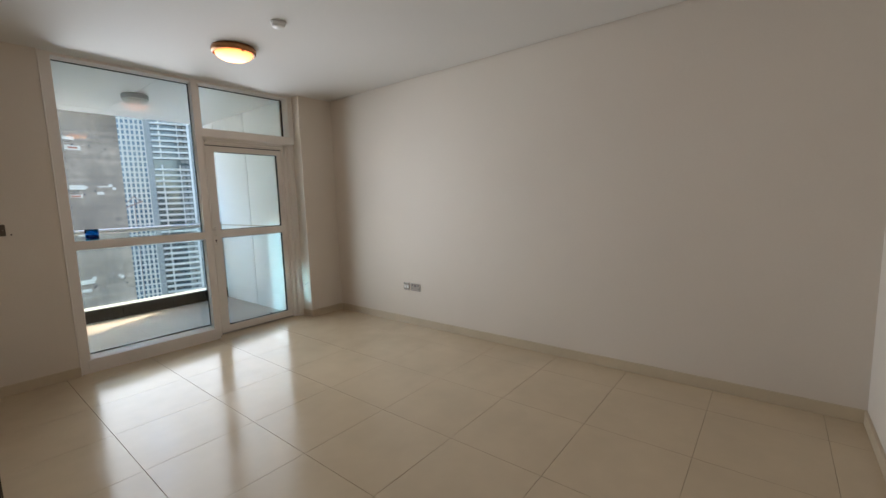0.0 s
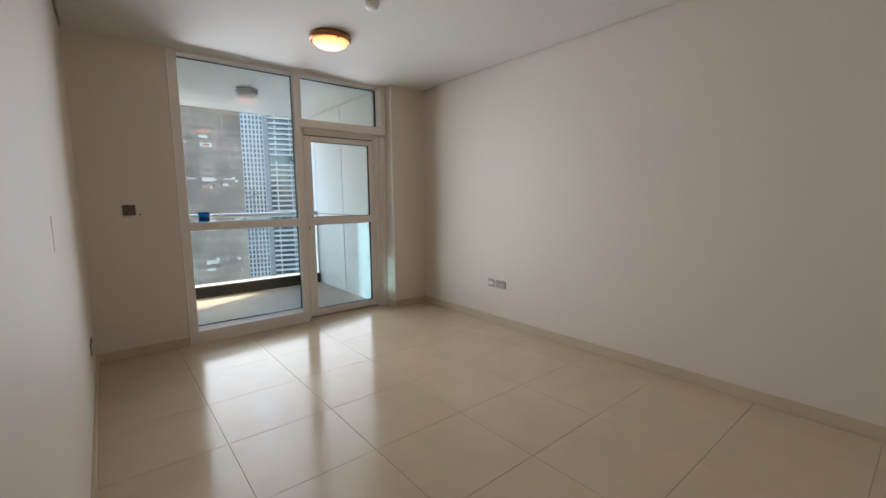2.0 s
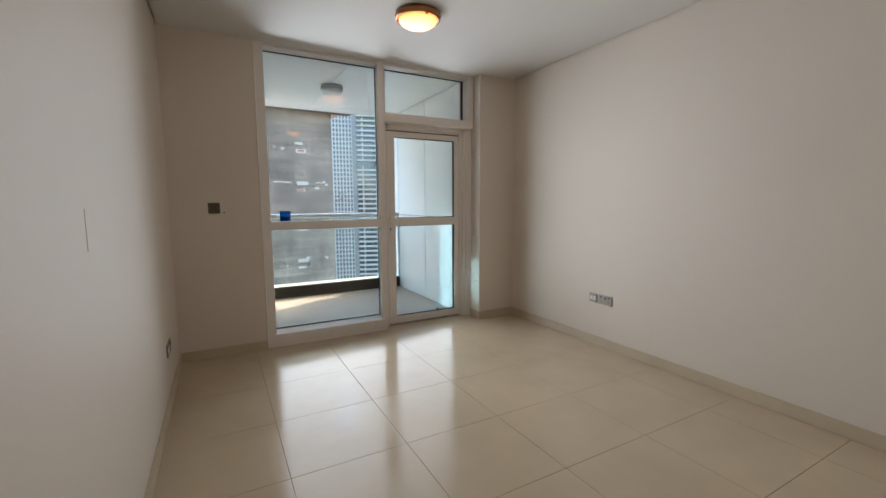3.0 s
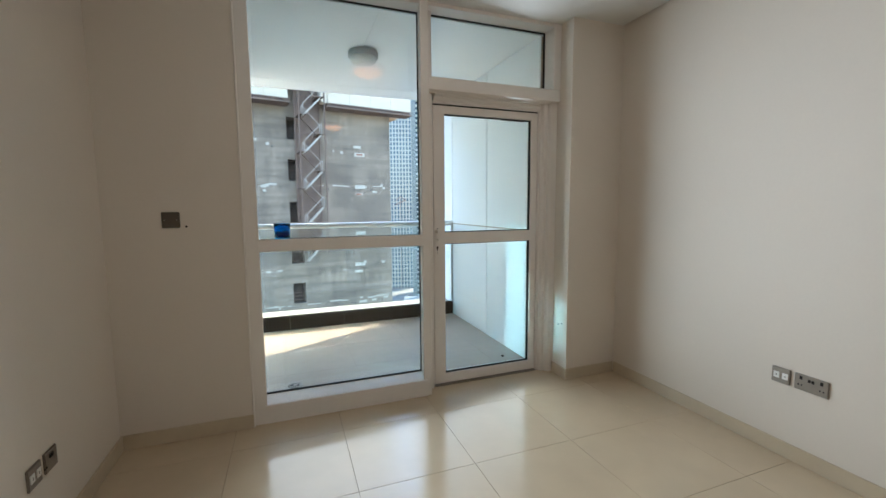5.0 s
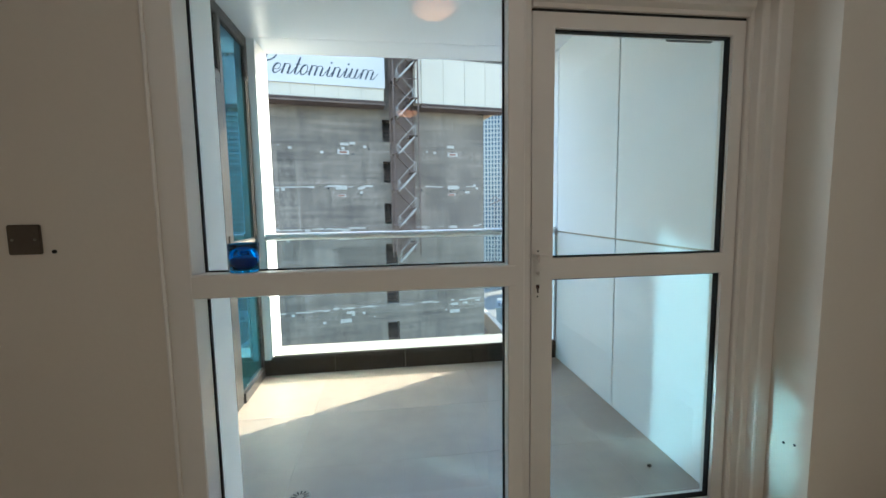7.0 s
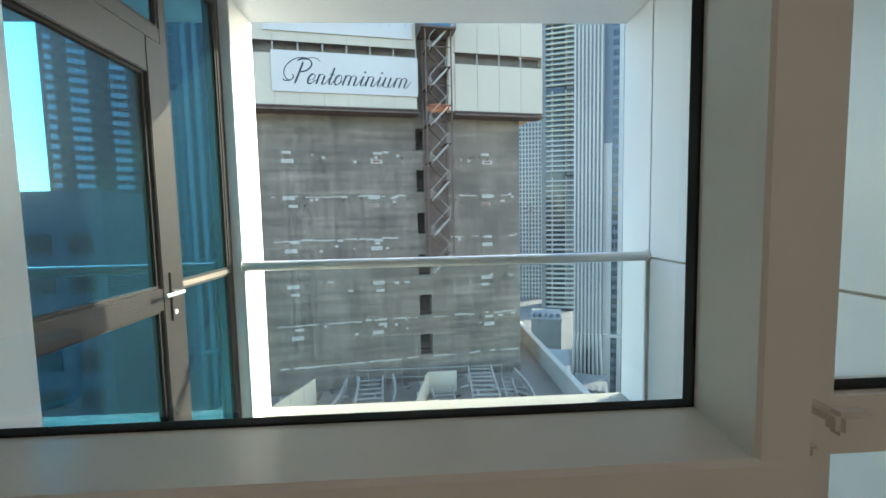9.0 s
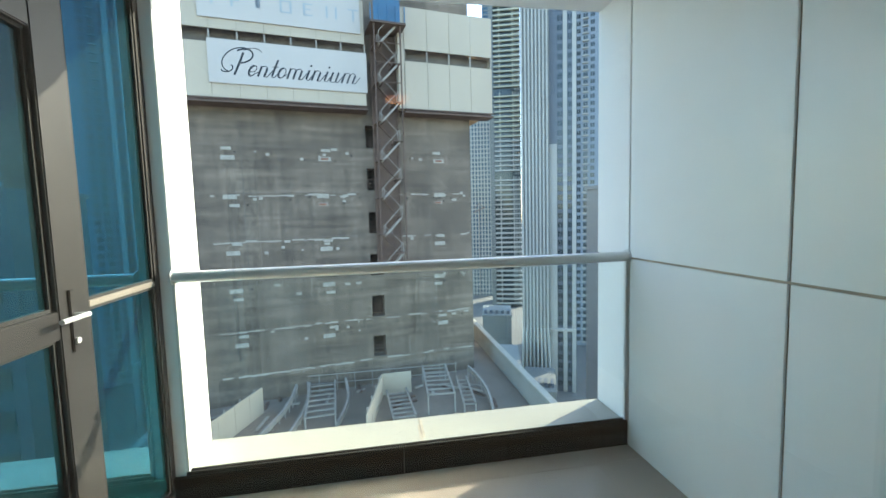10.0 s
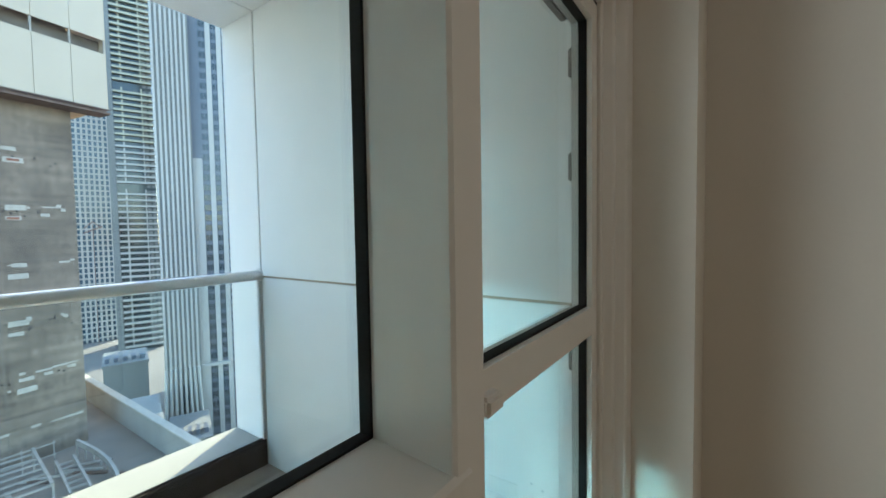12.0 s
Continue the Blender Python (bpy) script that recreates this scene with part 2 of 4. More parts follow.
def lathe(profile, at=(0, 0, 0), n=40):
    """A surface of revolution round z from (radius, height) pairs."""
    bm = bmesh.new()
    rings = []
    for r, z in profile:
        rings.append([bm.verts.new((at[0] + r * math.cos(2 * math.pi * i / n), at[1] + r * math.sin(2 * math.pi * i / n), at[2] + z)) for i in range(n)])
    for p, q in zip(rings, rings[1:]):
        for i in range(n):
            bm.faces.new((p[i], p[(i + 1) % n], q[(i + 1) % n], q[i]))
    bm.faces.new(rings[0][::-1])
    bm.faces.new(rings[-1])
    bmesh.ops.recalc_face_normals(bm, faces=bm.faces)
    for f in bm.faces:
        f.smooth = len(f.verts) == 4
    return bm


def mesh_of(name, bm, material):
    me = bpy.data.meshes.new(name)
    bm.normal_update()
    bm.to_mesh(me)
    bm.free()
    me.materials.append(material)
    return me


def where(ob):
    m = ob.matrix_basis.copy()
    while ob.parent:
        ob = ob.parent
        m = ob.matrix_basis @ m
    return m


def part(name, bm, material, parent, label="", local=False):
    """One mesh under a thing or a part; its bmesh is in world metres, or in the thing's own with local."""
    if not local:
        bm.transform(where(parent).inverted())
    ob = new(name, mesh_of(name, bm, material))
    ob.parent = parent
    if label:
        ob["label"] = label
    return ob


def piece(name, me, parent, at):
    ob = new(name, me)
    ob.parent = parent
    ob.location = at
    return ob


def thing(name, at, label, category, group="", kind="", turn=0.0):
    ob = new(name)
    ob.matrix_basis = pose(*at, 0, 0, turn)
    return tagged(ob, label, category, group, kind)


def solid(name, bm, material, label, category, group="", kind="", base=None):
    """A thing of one mesh, its origin at base."""
    if base is not None:
        bm.transform(Matrix.Translation(-Vector(base)))
    ob = new(name, mesh_of(name, bm, material))
    if base is not None:
        ob.location = base
    return tagged(ob, label, category, group, kind)


def prism(profile, z0, z1):
    """An upright bar with the given plan outline."""
    bm = bmesh.new()
    lo = [bm.verts.new((x, y, z0)) for x, y in profile]
    hi = [bm.verts.new((x, y, z1)) for x, y in profile]
    n = len(profile)
    for k in range(n):
        bm.faces.new((lo[k], lo[(k + 1) % n], hi[(k + 1) % n], hi[k]))
    bm.faces.new(lo[::-1])
    bm.faces.new(hi)
    bmesh.ops.recalc_face_normals(bm, faces=bm.faces)
    return bm


def along_x(profile, x0, x1):
    """A bar along x with the given outline of (y, z)."""
    bm = prism(profile, x0, x1)
    bm.transform(Matrix(((0, 0, 1, 0), (1, 0, 0, 0), (0, 1, 0, 0), (0, 0, 0, 1))))
    bmesh.ops.recalc_face_normals(bm, faces=bm.faces)
    return bm


def frame_of(x0, x1, z0, z1, w, y0, y1, bevel=0.0):
    """Four bars round an opening in a wall that faces y: they lie inside x0..x1, z0..z1."""
    return boxes(((x0, y0, z0), (x0 + w, y1, z1)), ((x1 - w, y0, z0), (x1, y1, z1)),
                 ((x0 + w, y0, z0), (x1 - w, y1, z0 + w)), ((x0 + w, y0, z1 - w), (x1 - w, y1, z1)), bevel=bevel)


# ---- the room ----
XL, XR, YB, H = 0.70, 4.135, -5.37, 2.745       # left and right wall faces, back wall face, ceiling
YW, YP = -0.185, -0.295                         # faces of the wall beside the window and of the pier beside the door
X1, X2 = 1.395, 3.662                           # the glazed opening
DY0, DY1, DZ = -5.15, -4.20, 2.10              # the doorway by which one comes in

wall_left = solid("wall_left", boxes(((XL - 0.2, DY1 + 0.07, 0), (XL, YW, H + 0.03)), ((XL - 0.2, DY1, 0), (XL - 0.021, DY1 + 0.07, DZ)), ((XL - 0.2, YB, 0), (XL, DY0 - 0.07, H)), ((XL - 0.2, DY0 - 0.07, DZ + 0.07), (XL, DY1 + 0.07, H))), PAINT,
                  "off-white painted wall with the entrance doorway", "wall", kind="structure")
solid("wall_right", boxes(((XR, YB - 0.2, 0), (XR + 0.2, 0.05, H + 0.03))), PAINT, "long plain off-white painted wall", "wall", kind="structure")
solid("wall_back", boxes(((XL - 0.2, YB - 0.2, 0), (XR, YB, H))), PAINT, "off-white painted back wall of the room", "wall", kind="structure")
solid("wall_window", boxes(((XL - 0.2, YW, 0), (X1, 0.02, H))), PAINT, "off-white painted wall beside the window", "wall", kind="structure")
solid("wall_pier", boxes(((X2, YP, 0), (XR, 0.05, H))), PAINT, "off-white painted pier beside the balcony door", "wall", kind="structure")
solid("ceiling", boxes(((XL + 0.016, YB - 0.2, H), (XR - 0.016, 0.0, H + 0.03)), ((XL - 0.2, YB - 0.2, H + 0.03), (XR + 0.2, 0.0, H + 0.2))), CEIL, "plain white painted ceiling", "ceiling", kind="structure")
solid("wall_hall", boxes(((XL - 1.8, DY0 - 0.5, 0), (XL - 1.6, DY1 + 0.5, 2.6)), ((XL - 1.6, DY0 - 0.5, 0), (XL - 0.2, DY0 - 0.3, 2.6)),
                         ((XL - 1.6, DY1 + 0.3, 0), (XL - 0.2, DY1 + 0.5, 2.6)), ((XL - 1.8, DY0 - 0.5, 2.6), (XL - 0.2, DY1 + 0.5, 2.7))), PAINT,
      "off-white walls of the hall outside the doorway", "wall", kind="structure")
floor = solid("floor", boxes(((XL - 0.2, YB - 0.2, -0.2), (XR + 0.2, 0.05, -0.006)), ((XL - 1.8, DY0 - 0.5, -0.2), (XL - 0.2, DY1 + 0.5, -0.006))), GROUT, "polished cream porcelain tile floor with thin joints", "floor", kind="structure")

SH, ST = 0.085, 0.014
for a, b in (((XL, DY1 + 0.075, 0), (XL + ST, YW, SH)), ((XL + ST, YW - ST, 0), (X1 - 0.002, YW, SH)), ((X2 + 0.0, YP - ST, 0), (XR - ST, YP, SH)),
             ((X2 - ST, YP - ST, 0), (X2, -0.117, SH)), ((XR - ST, YB, 0), (XR, YP - ST, SH)), ((XL, YB, 0), (XR - ST, YB + ST, SH))):
    solid("baseboard", boxes((a, b), bevel=0.003), SKIRT, "low cream tile skirting along the wall", "skirting", "skirting", "structure")

# dark door frame of the doorway
entrance = thing("door_1", (XL, DY1, 0), "dark polished wood door frame round the entrance", "door frame", kind="structure")
part("jamb", boxes(((XL - 0.21, DY1 - 0.03, 0), (XL + 0.003, DY1, DZ)), bevel=0.002), WENGE, entrance)
part("jamb", boxes(((XL - 0.21, DY0, 0), (XL + 0.003, DY0 + 0.03, DZ)), bevel=0.002), WENGE, entrance)
part("head", boxes(((XL - 0.21, DY0 + 0.03, DZ - 0.03), (XL + 0.003, DY1 - 0.03, DZ)), bevel=0.002), WENGE, entrance)
part("architrave", boxes(((XL - 0.02, DY1 + 0.001, 0), (XL + 0.002, DY1 + 0.07, DZ + 0.07)), ((XL + 0.002, DY1 + 0.02, 0), (XL + 0.004, DY1 + 0.04, DZ + 0.05)), bevel=0.001), WENGE, entrance)
part("architrave", boxes(((XL - 0.02, DY0 - 0.07, 0), (XL + 0.002, DY0 - 0.001, DZ + 0.07)), bevel=0.001), WENGE, entrance)
part("architrave", boxes(((XL - 0.02, DY0, DZ + 0.001), (XL + 0.002, DY1, DZ + 0.07)), bevel=0.001), WENGE, entrance)

for x, y, r in ((XL + 0.003, DY1 + 0.062, 0.005), (XL + 0.003, DY1 + 0.006, 0.006), (XL - 0.055, DY1 - 0.031, 0.006), (XL - 0.12, DY1 - 0.031, 0.008)):
    part("bead", rod(bmesh.new(), (x, y, 0), (x, y, DZ - 0.03), r, 10), WENGE, entrance, "rounded glossy moulding")

# ---- the window and the balcony door ----
FY, BY = -0.17, 0.0                          # inner and outer faces of the fixed frame
MX0, MX1 = 2.550, 2.635                        # mullion between window and door
TZ0, TZ1 = 1.10, 1.165                         # transom
GY0, GY1 = -0.026, -0.004                        # gasket depth
win = thing("window_1", (2.0, 0, 0), "tall white-framed fixed window with a transom", "window", kind="structure")
part("window_frame", prism([(X1, FY), (1.469, FY), (1.473, FY + 0.004), (1.4555, GY0), (1.454, BY), (X1, BY)], 0, H), UPVC, win)
part("window_frame", prism([(2.523, FY + 0.008), (2.527, FY + 0.004), (2.580, FY + 0.004), (2.584, FY + 0.008), (2.586, -0.08), (MX1, -0.07), (MX1, BY), (MX0, BY), (MX0, -0.031)], 0, H), UPVC, win)
part("window_sill", along_x([(FY - 0.004, 0), (FY - 0.004, 0.116), (FY, 0.121), (-0.11, 0.128), (BY, 0.132), (BY, 0)], 1.4545, 2.5495), UPVC, win)
part("transom", along_x([(FY + 0.001, TZ0 + 0.004), (FY + 0.001, TZ1 + 0.008), (FY + 0.006, TZ1 + 0.014), (GY0, TZ1 + 0.003), (BY, TZ1 + 0.002), (BY, TZ0), (FY + 0.008, TZ0)], 1.4545, 2.5495), UPVC, win)
part("window_head", boxes(((1.4545, -0.15, 2.722), (2.5495, BY, H))), UPVC, win)
part("sealant_bead", rod(bmesh.new(), (X1 - 0.001, YW, 0.0), (X1 - 0.001, YW, H), 0.006, 8), UPVC, win, "thin pale sealant bead along the wall")
for z0, z1 in ((0.1325, TZ0 - 0.0005), (TZ1 + 0.0025, 2.7215)):
    part("gasket", frame_of(1.4545, MX0, z0, z1, 0.004, GY0, GY1), GASKET, win)
    pane = part("pane", boxes(((1.456, -0.010, z0 + 0.003), (MX0 - 0.003, -0.004, z1 - 0.004))), GLASS, win)
    pane.visible_shadow = False

light = thing("window_2", (3.1, 0, 2.16), "white-framed fixed light above the balcony door", "window", kind="structure")
part("transom", along_x([(-0.146, 2.175), (-0.15, 2.18), (-0.15, 2.258), (-0.144, 2.264), (BY, 2.264), (BY, 2.168), (-0.112, 2.168), (-0.118, 2.175)], 2.573, X2 - 0.0005), UPVC, light)
part("window_frame", prism([(3.600, -0.146), (3.604, -0.15), (X2, -0.15), (X2, BY), (3.600, BY)], 2.265, H), UPVC, light)
part("window_head", boxes(((2.573, -0.15, 2.722), (3.5995, BY, H))), UPVC, light)
part("gasket", frame_of(MX1, 3.5995, 2.2645, 2.7215, 0.005, GY0, GY1), GASKET, light)
pane = part("pane", boxes(((MX1 + 0.003, -0.010, 2.267), (3.597, -0.004, 2.719))), GLASS, light)
pane.visible_shadow = False

bdoor = thing("door_2", (3.1, 0, 0), "closed white-framed glass balcony door with a short handle stub", "door", kind="structure")
part("door_frame", prism([(3.539, -0.045), (3.543, -0.05), (3.558, -0.05), (3.568, -0.074), (3.574, -0.078), (3.598, -0.078), (3.608, -0.104), (3.616, -0.110), (X2, -0.115), (X2, BY), (3.539, BY)], 0, 2.1675), UPVC, bdoor)
part("door_frame", boxes(((2.6355, -0.040, 0), (2.651, BY, 2.1675)), bevel=0.003), UPVC, bdoor)
part("door_frame", along_x([(-0.05, 2.112), (-0.05, 2.128), (-0.074, 2.138), (-0.078, 2.144), (-0.078, 2.156), (-0.104, 2.162), (-0.104, 2.1675), (BY, 2.1675), (BY, 2.112)], 2.6515, 3.5385), UPVC, bdoor)
part("threshold", boxes(((2.6515, -0.06, 0), (3.5385, BY, 0.009)), bevel=0.002), STEEL, bdoor)
LX0, LX1, LY0, LY1 = 2.655, 3.535, -0.036, 0.03
DX0, DX1 = 2.742, 3.482                        # the glass of the leaf
leaf = part("door_leaf", boxes(((LX0, LY0, 0.012), (DX0, LY1, 2.102)), ((DX1, LY0, 0.012), (LX1, LY1, 2.102)), ((DX0, LY0, 0.012), (DX1, LY1, 0.086)),
                               ((DX0, LY0, 1.096), (DX1, LY1, 1.180)), ((DX0, LY0, 2.046), (DX1, LY1, 2.102))), UPVC, bdoor)
# black strip put in for the shadow line between leaf and head
part("gap_shadow_strip", boxes(((LX0, LY0, 2.1025), (LX1, -0.004, 2.1115))), GASKET, bdoor, "black strip standing for the shadow gap above the leaf")
part("closer_rail", boxes(((3.25, LY1 + 0.001, 2.045), (3.452, LY1 + 0.024, 2.078)), bevel=0.004), BRONZE, leaf, "grey closer rail on the outer side")
for z0, z1 in ((0.0865, 1.0955), (1.1805, 2.0455)):
    part("gasket", frame_of(DX0, DX1, z0, z1, 0.005, -0.020, 0.008), GASKET, leaf)
    pane = part("pane", boxes(((DX0 + 0.002, 0.002, z0 + 0.002), (DX1 - 0.002, 0.008, z1 - 0.002))), GLASS, leaf)
    pane.visible_shadow = False
part("handle_plate", boxes(((2.668, LY0 - 0.003, 1.02), (2.690, LY0, 1.22)), bevel=0.001), UPVC, leaf)
stub = boxes(((2.646, -0.136, 1.178), (2.692, -0.112, 1.206)), bevel=0.006)
rod(stub, (2.668, LY0 - 0.002, 1.19), (2.668, -0.116, 1.19), 0.009)
part("handle", stub, UPVC, leaf, "short white handle stub")
part("keyhole", boxes(((2.673, LY0 - 0.0045, 1.062), (2.687, LY0 - 0.0025, 1.078)), ((2.677, LY0 - 0.0045, 1.045), (2.684, LY0 - 0.0025, 1.062)), bevel=0.0008), mat("rusty_lock", (0.05, 0.022, 0.015), 0.7), leaf, "dark rusty keyhole")
for z in (1.03, 1.21):
    part("screw_hole", boxes(((2.677, LY0 - 0.004, z - 0.003), (2.683, LY0 - 0.0025, z + 0.003))), DARK, leaf)
part("spindle", boxes(((2.672, LY0 - 0.04, 1.118), (2.686, LY0 - 0.003, 1.132)), bevel=0.003), UPVC, leaf)
for z in (0.45, 1.0, 1.62, 1.95):
    part("hinge", boxes(((3.525, LY1 + 0.003, z - 0.045), (3.56, LY1 + 0.026, z + 0.045)), bevel=0.004), BRONZE, bdoor)

# ---- ceiling lamp, sprinkler ----
def ceiling_lamp(x, y):
    lamp = thing("ceiling_light", (x, y, H), "round lit ceiling lamp with a warm glass dome and brass rim", "lamp", "ceiling lamps")
    part("rim", lathe([(0.10, 0), (0.165, -0.002), (0.172, -0.02), (0.168, -0.045), (0.155, -0.052), (0.145, -0.045), (0.10, -0.04)]), BRASS, lamp, "dark brass rim", True)
    part("shade", lathe([(0.146, -0.042), (0.144, -0.052), (0.13, -0.072), (0.10, -0.09), (0.06, -0.102), (0.02, -0.106)]), DOME, lamp, "glowing warm glass dome", True)
    for k in range(3):
        a = radians(30 + 120 * k)
        part("clip", boxes(((0.15 * math.cos(a) - 0.01, 0.15 * math.sin(a) - 0.01, -0.06), (0.15 * math.cos(a) + 0.01, 0.15 * math.sin(a) + 0.01, -0.04)), bevel=0.003), BRASS, lamp, local=True)


ceiling_lamp(2.445, -1.29)
ceiling_lamp(2.41, -4.27)      # shows in the window glass
sprinkler = thing("ceiling_sprinkler", (2.43, -2.01, H), "small round white sprinkler on the ceiling", "detector")
part("base", lathe([(0.03, 0), (0.052, -0.001), (0.052, -0.012), (0.03, -0.013)]), WHITE, sprinkler, "", True)
part("cover", lathe([(0.046, -0.012), (0.044, -0.03), (0.034, -0.038), (0.01, -0.039)]), WHITE, sprinkler, "", True)


# ---- plates on the walls ----
def socket(at, width, turn, label, slots, group):
    """A plate that faces -y before it is turned."""
    ob = thing("wall_socket", at, label, "socket", group, turn=turn)
    part("plate", boxes(((-width / 2, -0.009, -0.043), (width / 2, 0, 0.043)), bevel=0.003), STEEL, ob, "", True)
    for x, z, w, h in slots:
        part("insert", boxes(((x - w / 2, -0.0115, z - h / 2), (x + w / 2, -0.008, z + h / 2)), bevel=0.001), WHITE if w > 0.02 else GASKET, ob, "", True)
    return ob


one = [(-0.02, 0.0, 0.028, 0.034), (0.022, 0.0, 0.028, 0.034), (-0.02, 0.0, 0.008, 0.012), (0.022, 0.0, 0.008, 0.012)]
two = [(-0.045, 0.024, 0.012, 0.018), (0.045, 0.024, 0.012, 0.018), (-0.04, -0.014, 0.006, 0.008), (-0.055, -0.014, 0.006, 0.008), (0.04, -0.014, 0.006, 0.008),
       (0.055, -0.014, 0.006, 0.008), (-0.008, 0.018, 0.012, 0.016), (0.008, 0.018, 0.012, 0.016)]
socket((XR, -1.535, 0.445), 0.09, -90, "steel aerial outlet plate with two white inserts", one, "wall plates")
socket((XR, -1.675, 0.445), 0.15, -90, "steel double power socket low on the wall", two, "wall plates")
socket((XL, -1.005, 0.37), 0.09, 90, "steel aerial outlet plate low on the wall", one, "wall plates")
socket((XL, -0.89, 0.37), 0.09, 90, "steel single power socket low on the wall", two[2:4] + two[6:], "wall plates")
sw = thing("switch_plate", (1.024, YW, 1.308), "square steel blank plate on the wall", "switch plate")
part("plate", boxes(((-0.045, -0.009, -0.045), (0.045, 0, 0.045)), bevel=0.003), PLATE, sw, "", True)
for x in (-0.03, 0.03):
    part("screw", lathe([(0.001, -0.001), (0.004, -0.0005), (0.004, 0.001), (0.001, 0.0015)], n=10), STEEL, sw, "", True).matrix_basis = pose(x, -0.0095, 0, 90, 0, 0)
solid("wall_plug", rod(bmesh.new(), (1.098, YW - 0.004, 1.27), (1.098, YW + 0.01, 1.27), 0.006), DARK, "small dark screw plug in the wall", "plug", base=(1.098, YW, 1.27))
for y, z in ((-0.19, 0.42), (-0.235, 0.435)):
    solid("wall_plug", rod(bmesh.new(), (X2 - 0.003, y, z), (X2 + 0.01, y, z), 0.005), DARK, "small dark screw hole in the pier", "plug", base=(X2, y, z))
solid("blank_plate", boxes(((XL, -2.635, 1.20), (XL + 0.0015, -2.575, 1.33)), bevel=0.0005), PAINT, "white blank plate on the wall", "cover plate", base=(XL, -2.605, 1.265))

# candle glass on the transom
jar = thing("candle_jar", (1.608, -0.085, TZ1 + 0.008), "blue glass candle jar standing on the window transom", "candle jar")
part("jar", lathe([(0.03, 0.0), (0.044, 0.001), (0.047, 0.006), (0.051, 0.095), (0.052, 0.1), (0.049, 0.1), (0.046, 0.05), (0.043, 0.012), (0.01, 0.011)]), BLUE, jar, "", True)
part("wax", lathe([(0.02, 0.0125), (0.0425, 0.0126), (0.0448, 0.05), (0.03, 0.053), (0.005, 0.051)]), WAX, jar, "dark blue wax", True)

# ---- the balcony ----
BX0, BX1, BYK, BYO, BH = 1.03, 3.60, 1.945, 2.30, 2.73     # glazing plane, clad wall face, kerb, outer edge, soffit
balcony_floor = solid("balcony_floor", boxes(((0.2, 0.05, -0.2), (BX1 + 0.6, 2.0, -0.006))), DECK, "grey matt tile balcony floor partly in sun", "floor", kind="structure")
solid("balcony_ceiling", boxes(((0.4, 0.04, BH), (2.296, 1.945, BH + 0.3)), ((2.304, 0.04, BH), (BX1 + 0.7, 1.945, BH + 0.3)), ((0.4, 1.953, BH), (BX1 + 0.7, BYO, BH + 0.3)),
                               ((0.4, 0.04, BH + 0.004), (BX1 + 0.7, 2.2, BH + 0.29))), CLAD, "white panelled balcony soffit with thin joints", "ceiling", kind="structure")
solid("wall_balcony_pier", boxes(((0.4, 0.021, -0.2), (1.425, 0.27, BH)), ((0.4, 0.021, BH), (1.425, 0.04, 3.0)), bevel=0.004), CLAD, "white clad outer wall end beside the window", "wall", kind="structure")
solid("wall_lintel", boxes(((0.5, 0.0, H + 0.001), (BX1 + 0.7, 0.038, 3.2))), CLAD, "white wall above the window", "wall", kind="structure")
clad = solid("wall_balcony", boxes(((BX1 + 0.012, 0.051, -0.2), (BX1 + 0.7, BYO, BH))), SEAL, "white panelled balcony side wall with stained joints", "wall", kind="structure")
for y0, y1 in ((0.042, 0.984), (0.996, 1.944), (1.956, BYO)):
    for z0, z1 in ((0.0, 1.154), (1.166, BH - 0.002)):
        part("panel", boxes(((BX1, y0, z0), (BX1 + 0.0118, y1, z1)), bevel=0.002), CLAD, clad)
solid("wall_balcony_column", boxes(((0.4, 1.972, -0.6), (1.10, BYO, BH)), bevel=0.003), CLAD, "white clad column at the balcony's sunlit end", "wall", kind="structure")
solid("wall_fascia", boxes(((0.4, 2.0, BH + 0.3), (BX1 + 0.7, BYO, BH + 1.2))), CLAD, "white outer beam above the balcony", "wall", kind="structure")
ledge = thing("balcony_ledge", (2.3, 2.15, 0), "broad white outer sill below the glass balustrade", "sill", kind="structure")
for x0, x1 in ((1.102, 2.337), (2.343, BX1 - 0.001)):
    part("sill_panel", boxes(((x0, 1.987, -0.6), (x1, BYO, 0.14)), bevel=0.003), DUSTY_DIM, ledge)
part("joint", boxes(((2.337, 1.99, -0.5), (2.343, BYO - 0.004, 0.138))), SEAL, ledge, "stained sealant joint")
for x0, x1, y0, y1 in ((2.325, 2.3365, 1.99, 2.20), (2.3435, 2.357, 2.05, 2.27)):
    part("stain", boxes(((x0, y0, 0.1402), (x1, y1, 0.1412)), bevel=0.0004), SEAL, ledge, "brown run of dirt beside the joint")
kerb = thing("balcony_kerb", (2.3, BYK, 0), "dark brown stone kerb along the balcony edge", "kerb", kind="structure")
for x0, x1 in ((1.031, 1.62), (1.623, 2.22), (2.223, 2.82), (2.823, 3.42), (3.423, BX1 - 0.001)):
    part("kerb_stone", boxes(((x0, BYK, -0.005), (x1, 1.969, 0.128)), bevel=0.003), KERB, kerb)
part("channel", boxes(((1.101, 1.950, 0.129), (BX1 - 0.001, 1.962, 0.155)), ((1.101, 1.976, 0.129), (BX1 - 0.001, 1.986, 0.160)), ((1.101, 1.945, 0.1285), (BX1 - 0.001, 1.986, 0.137)), bevel=0.002), GASKET, kerb, "black glazing channel")

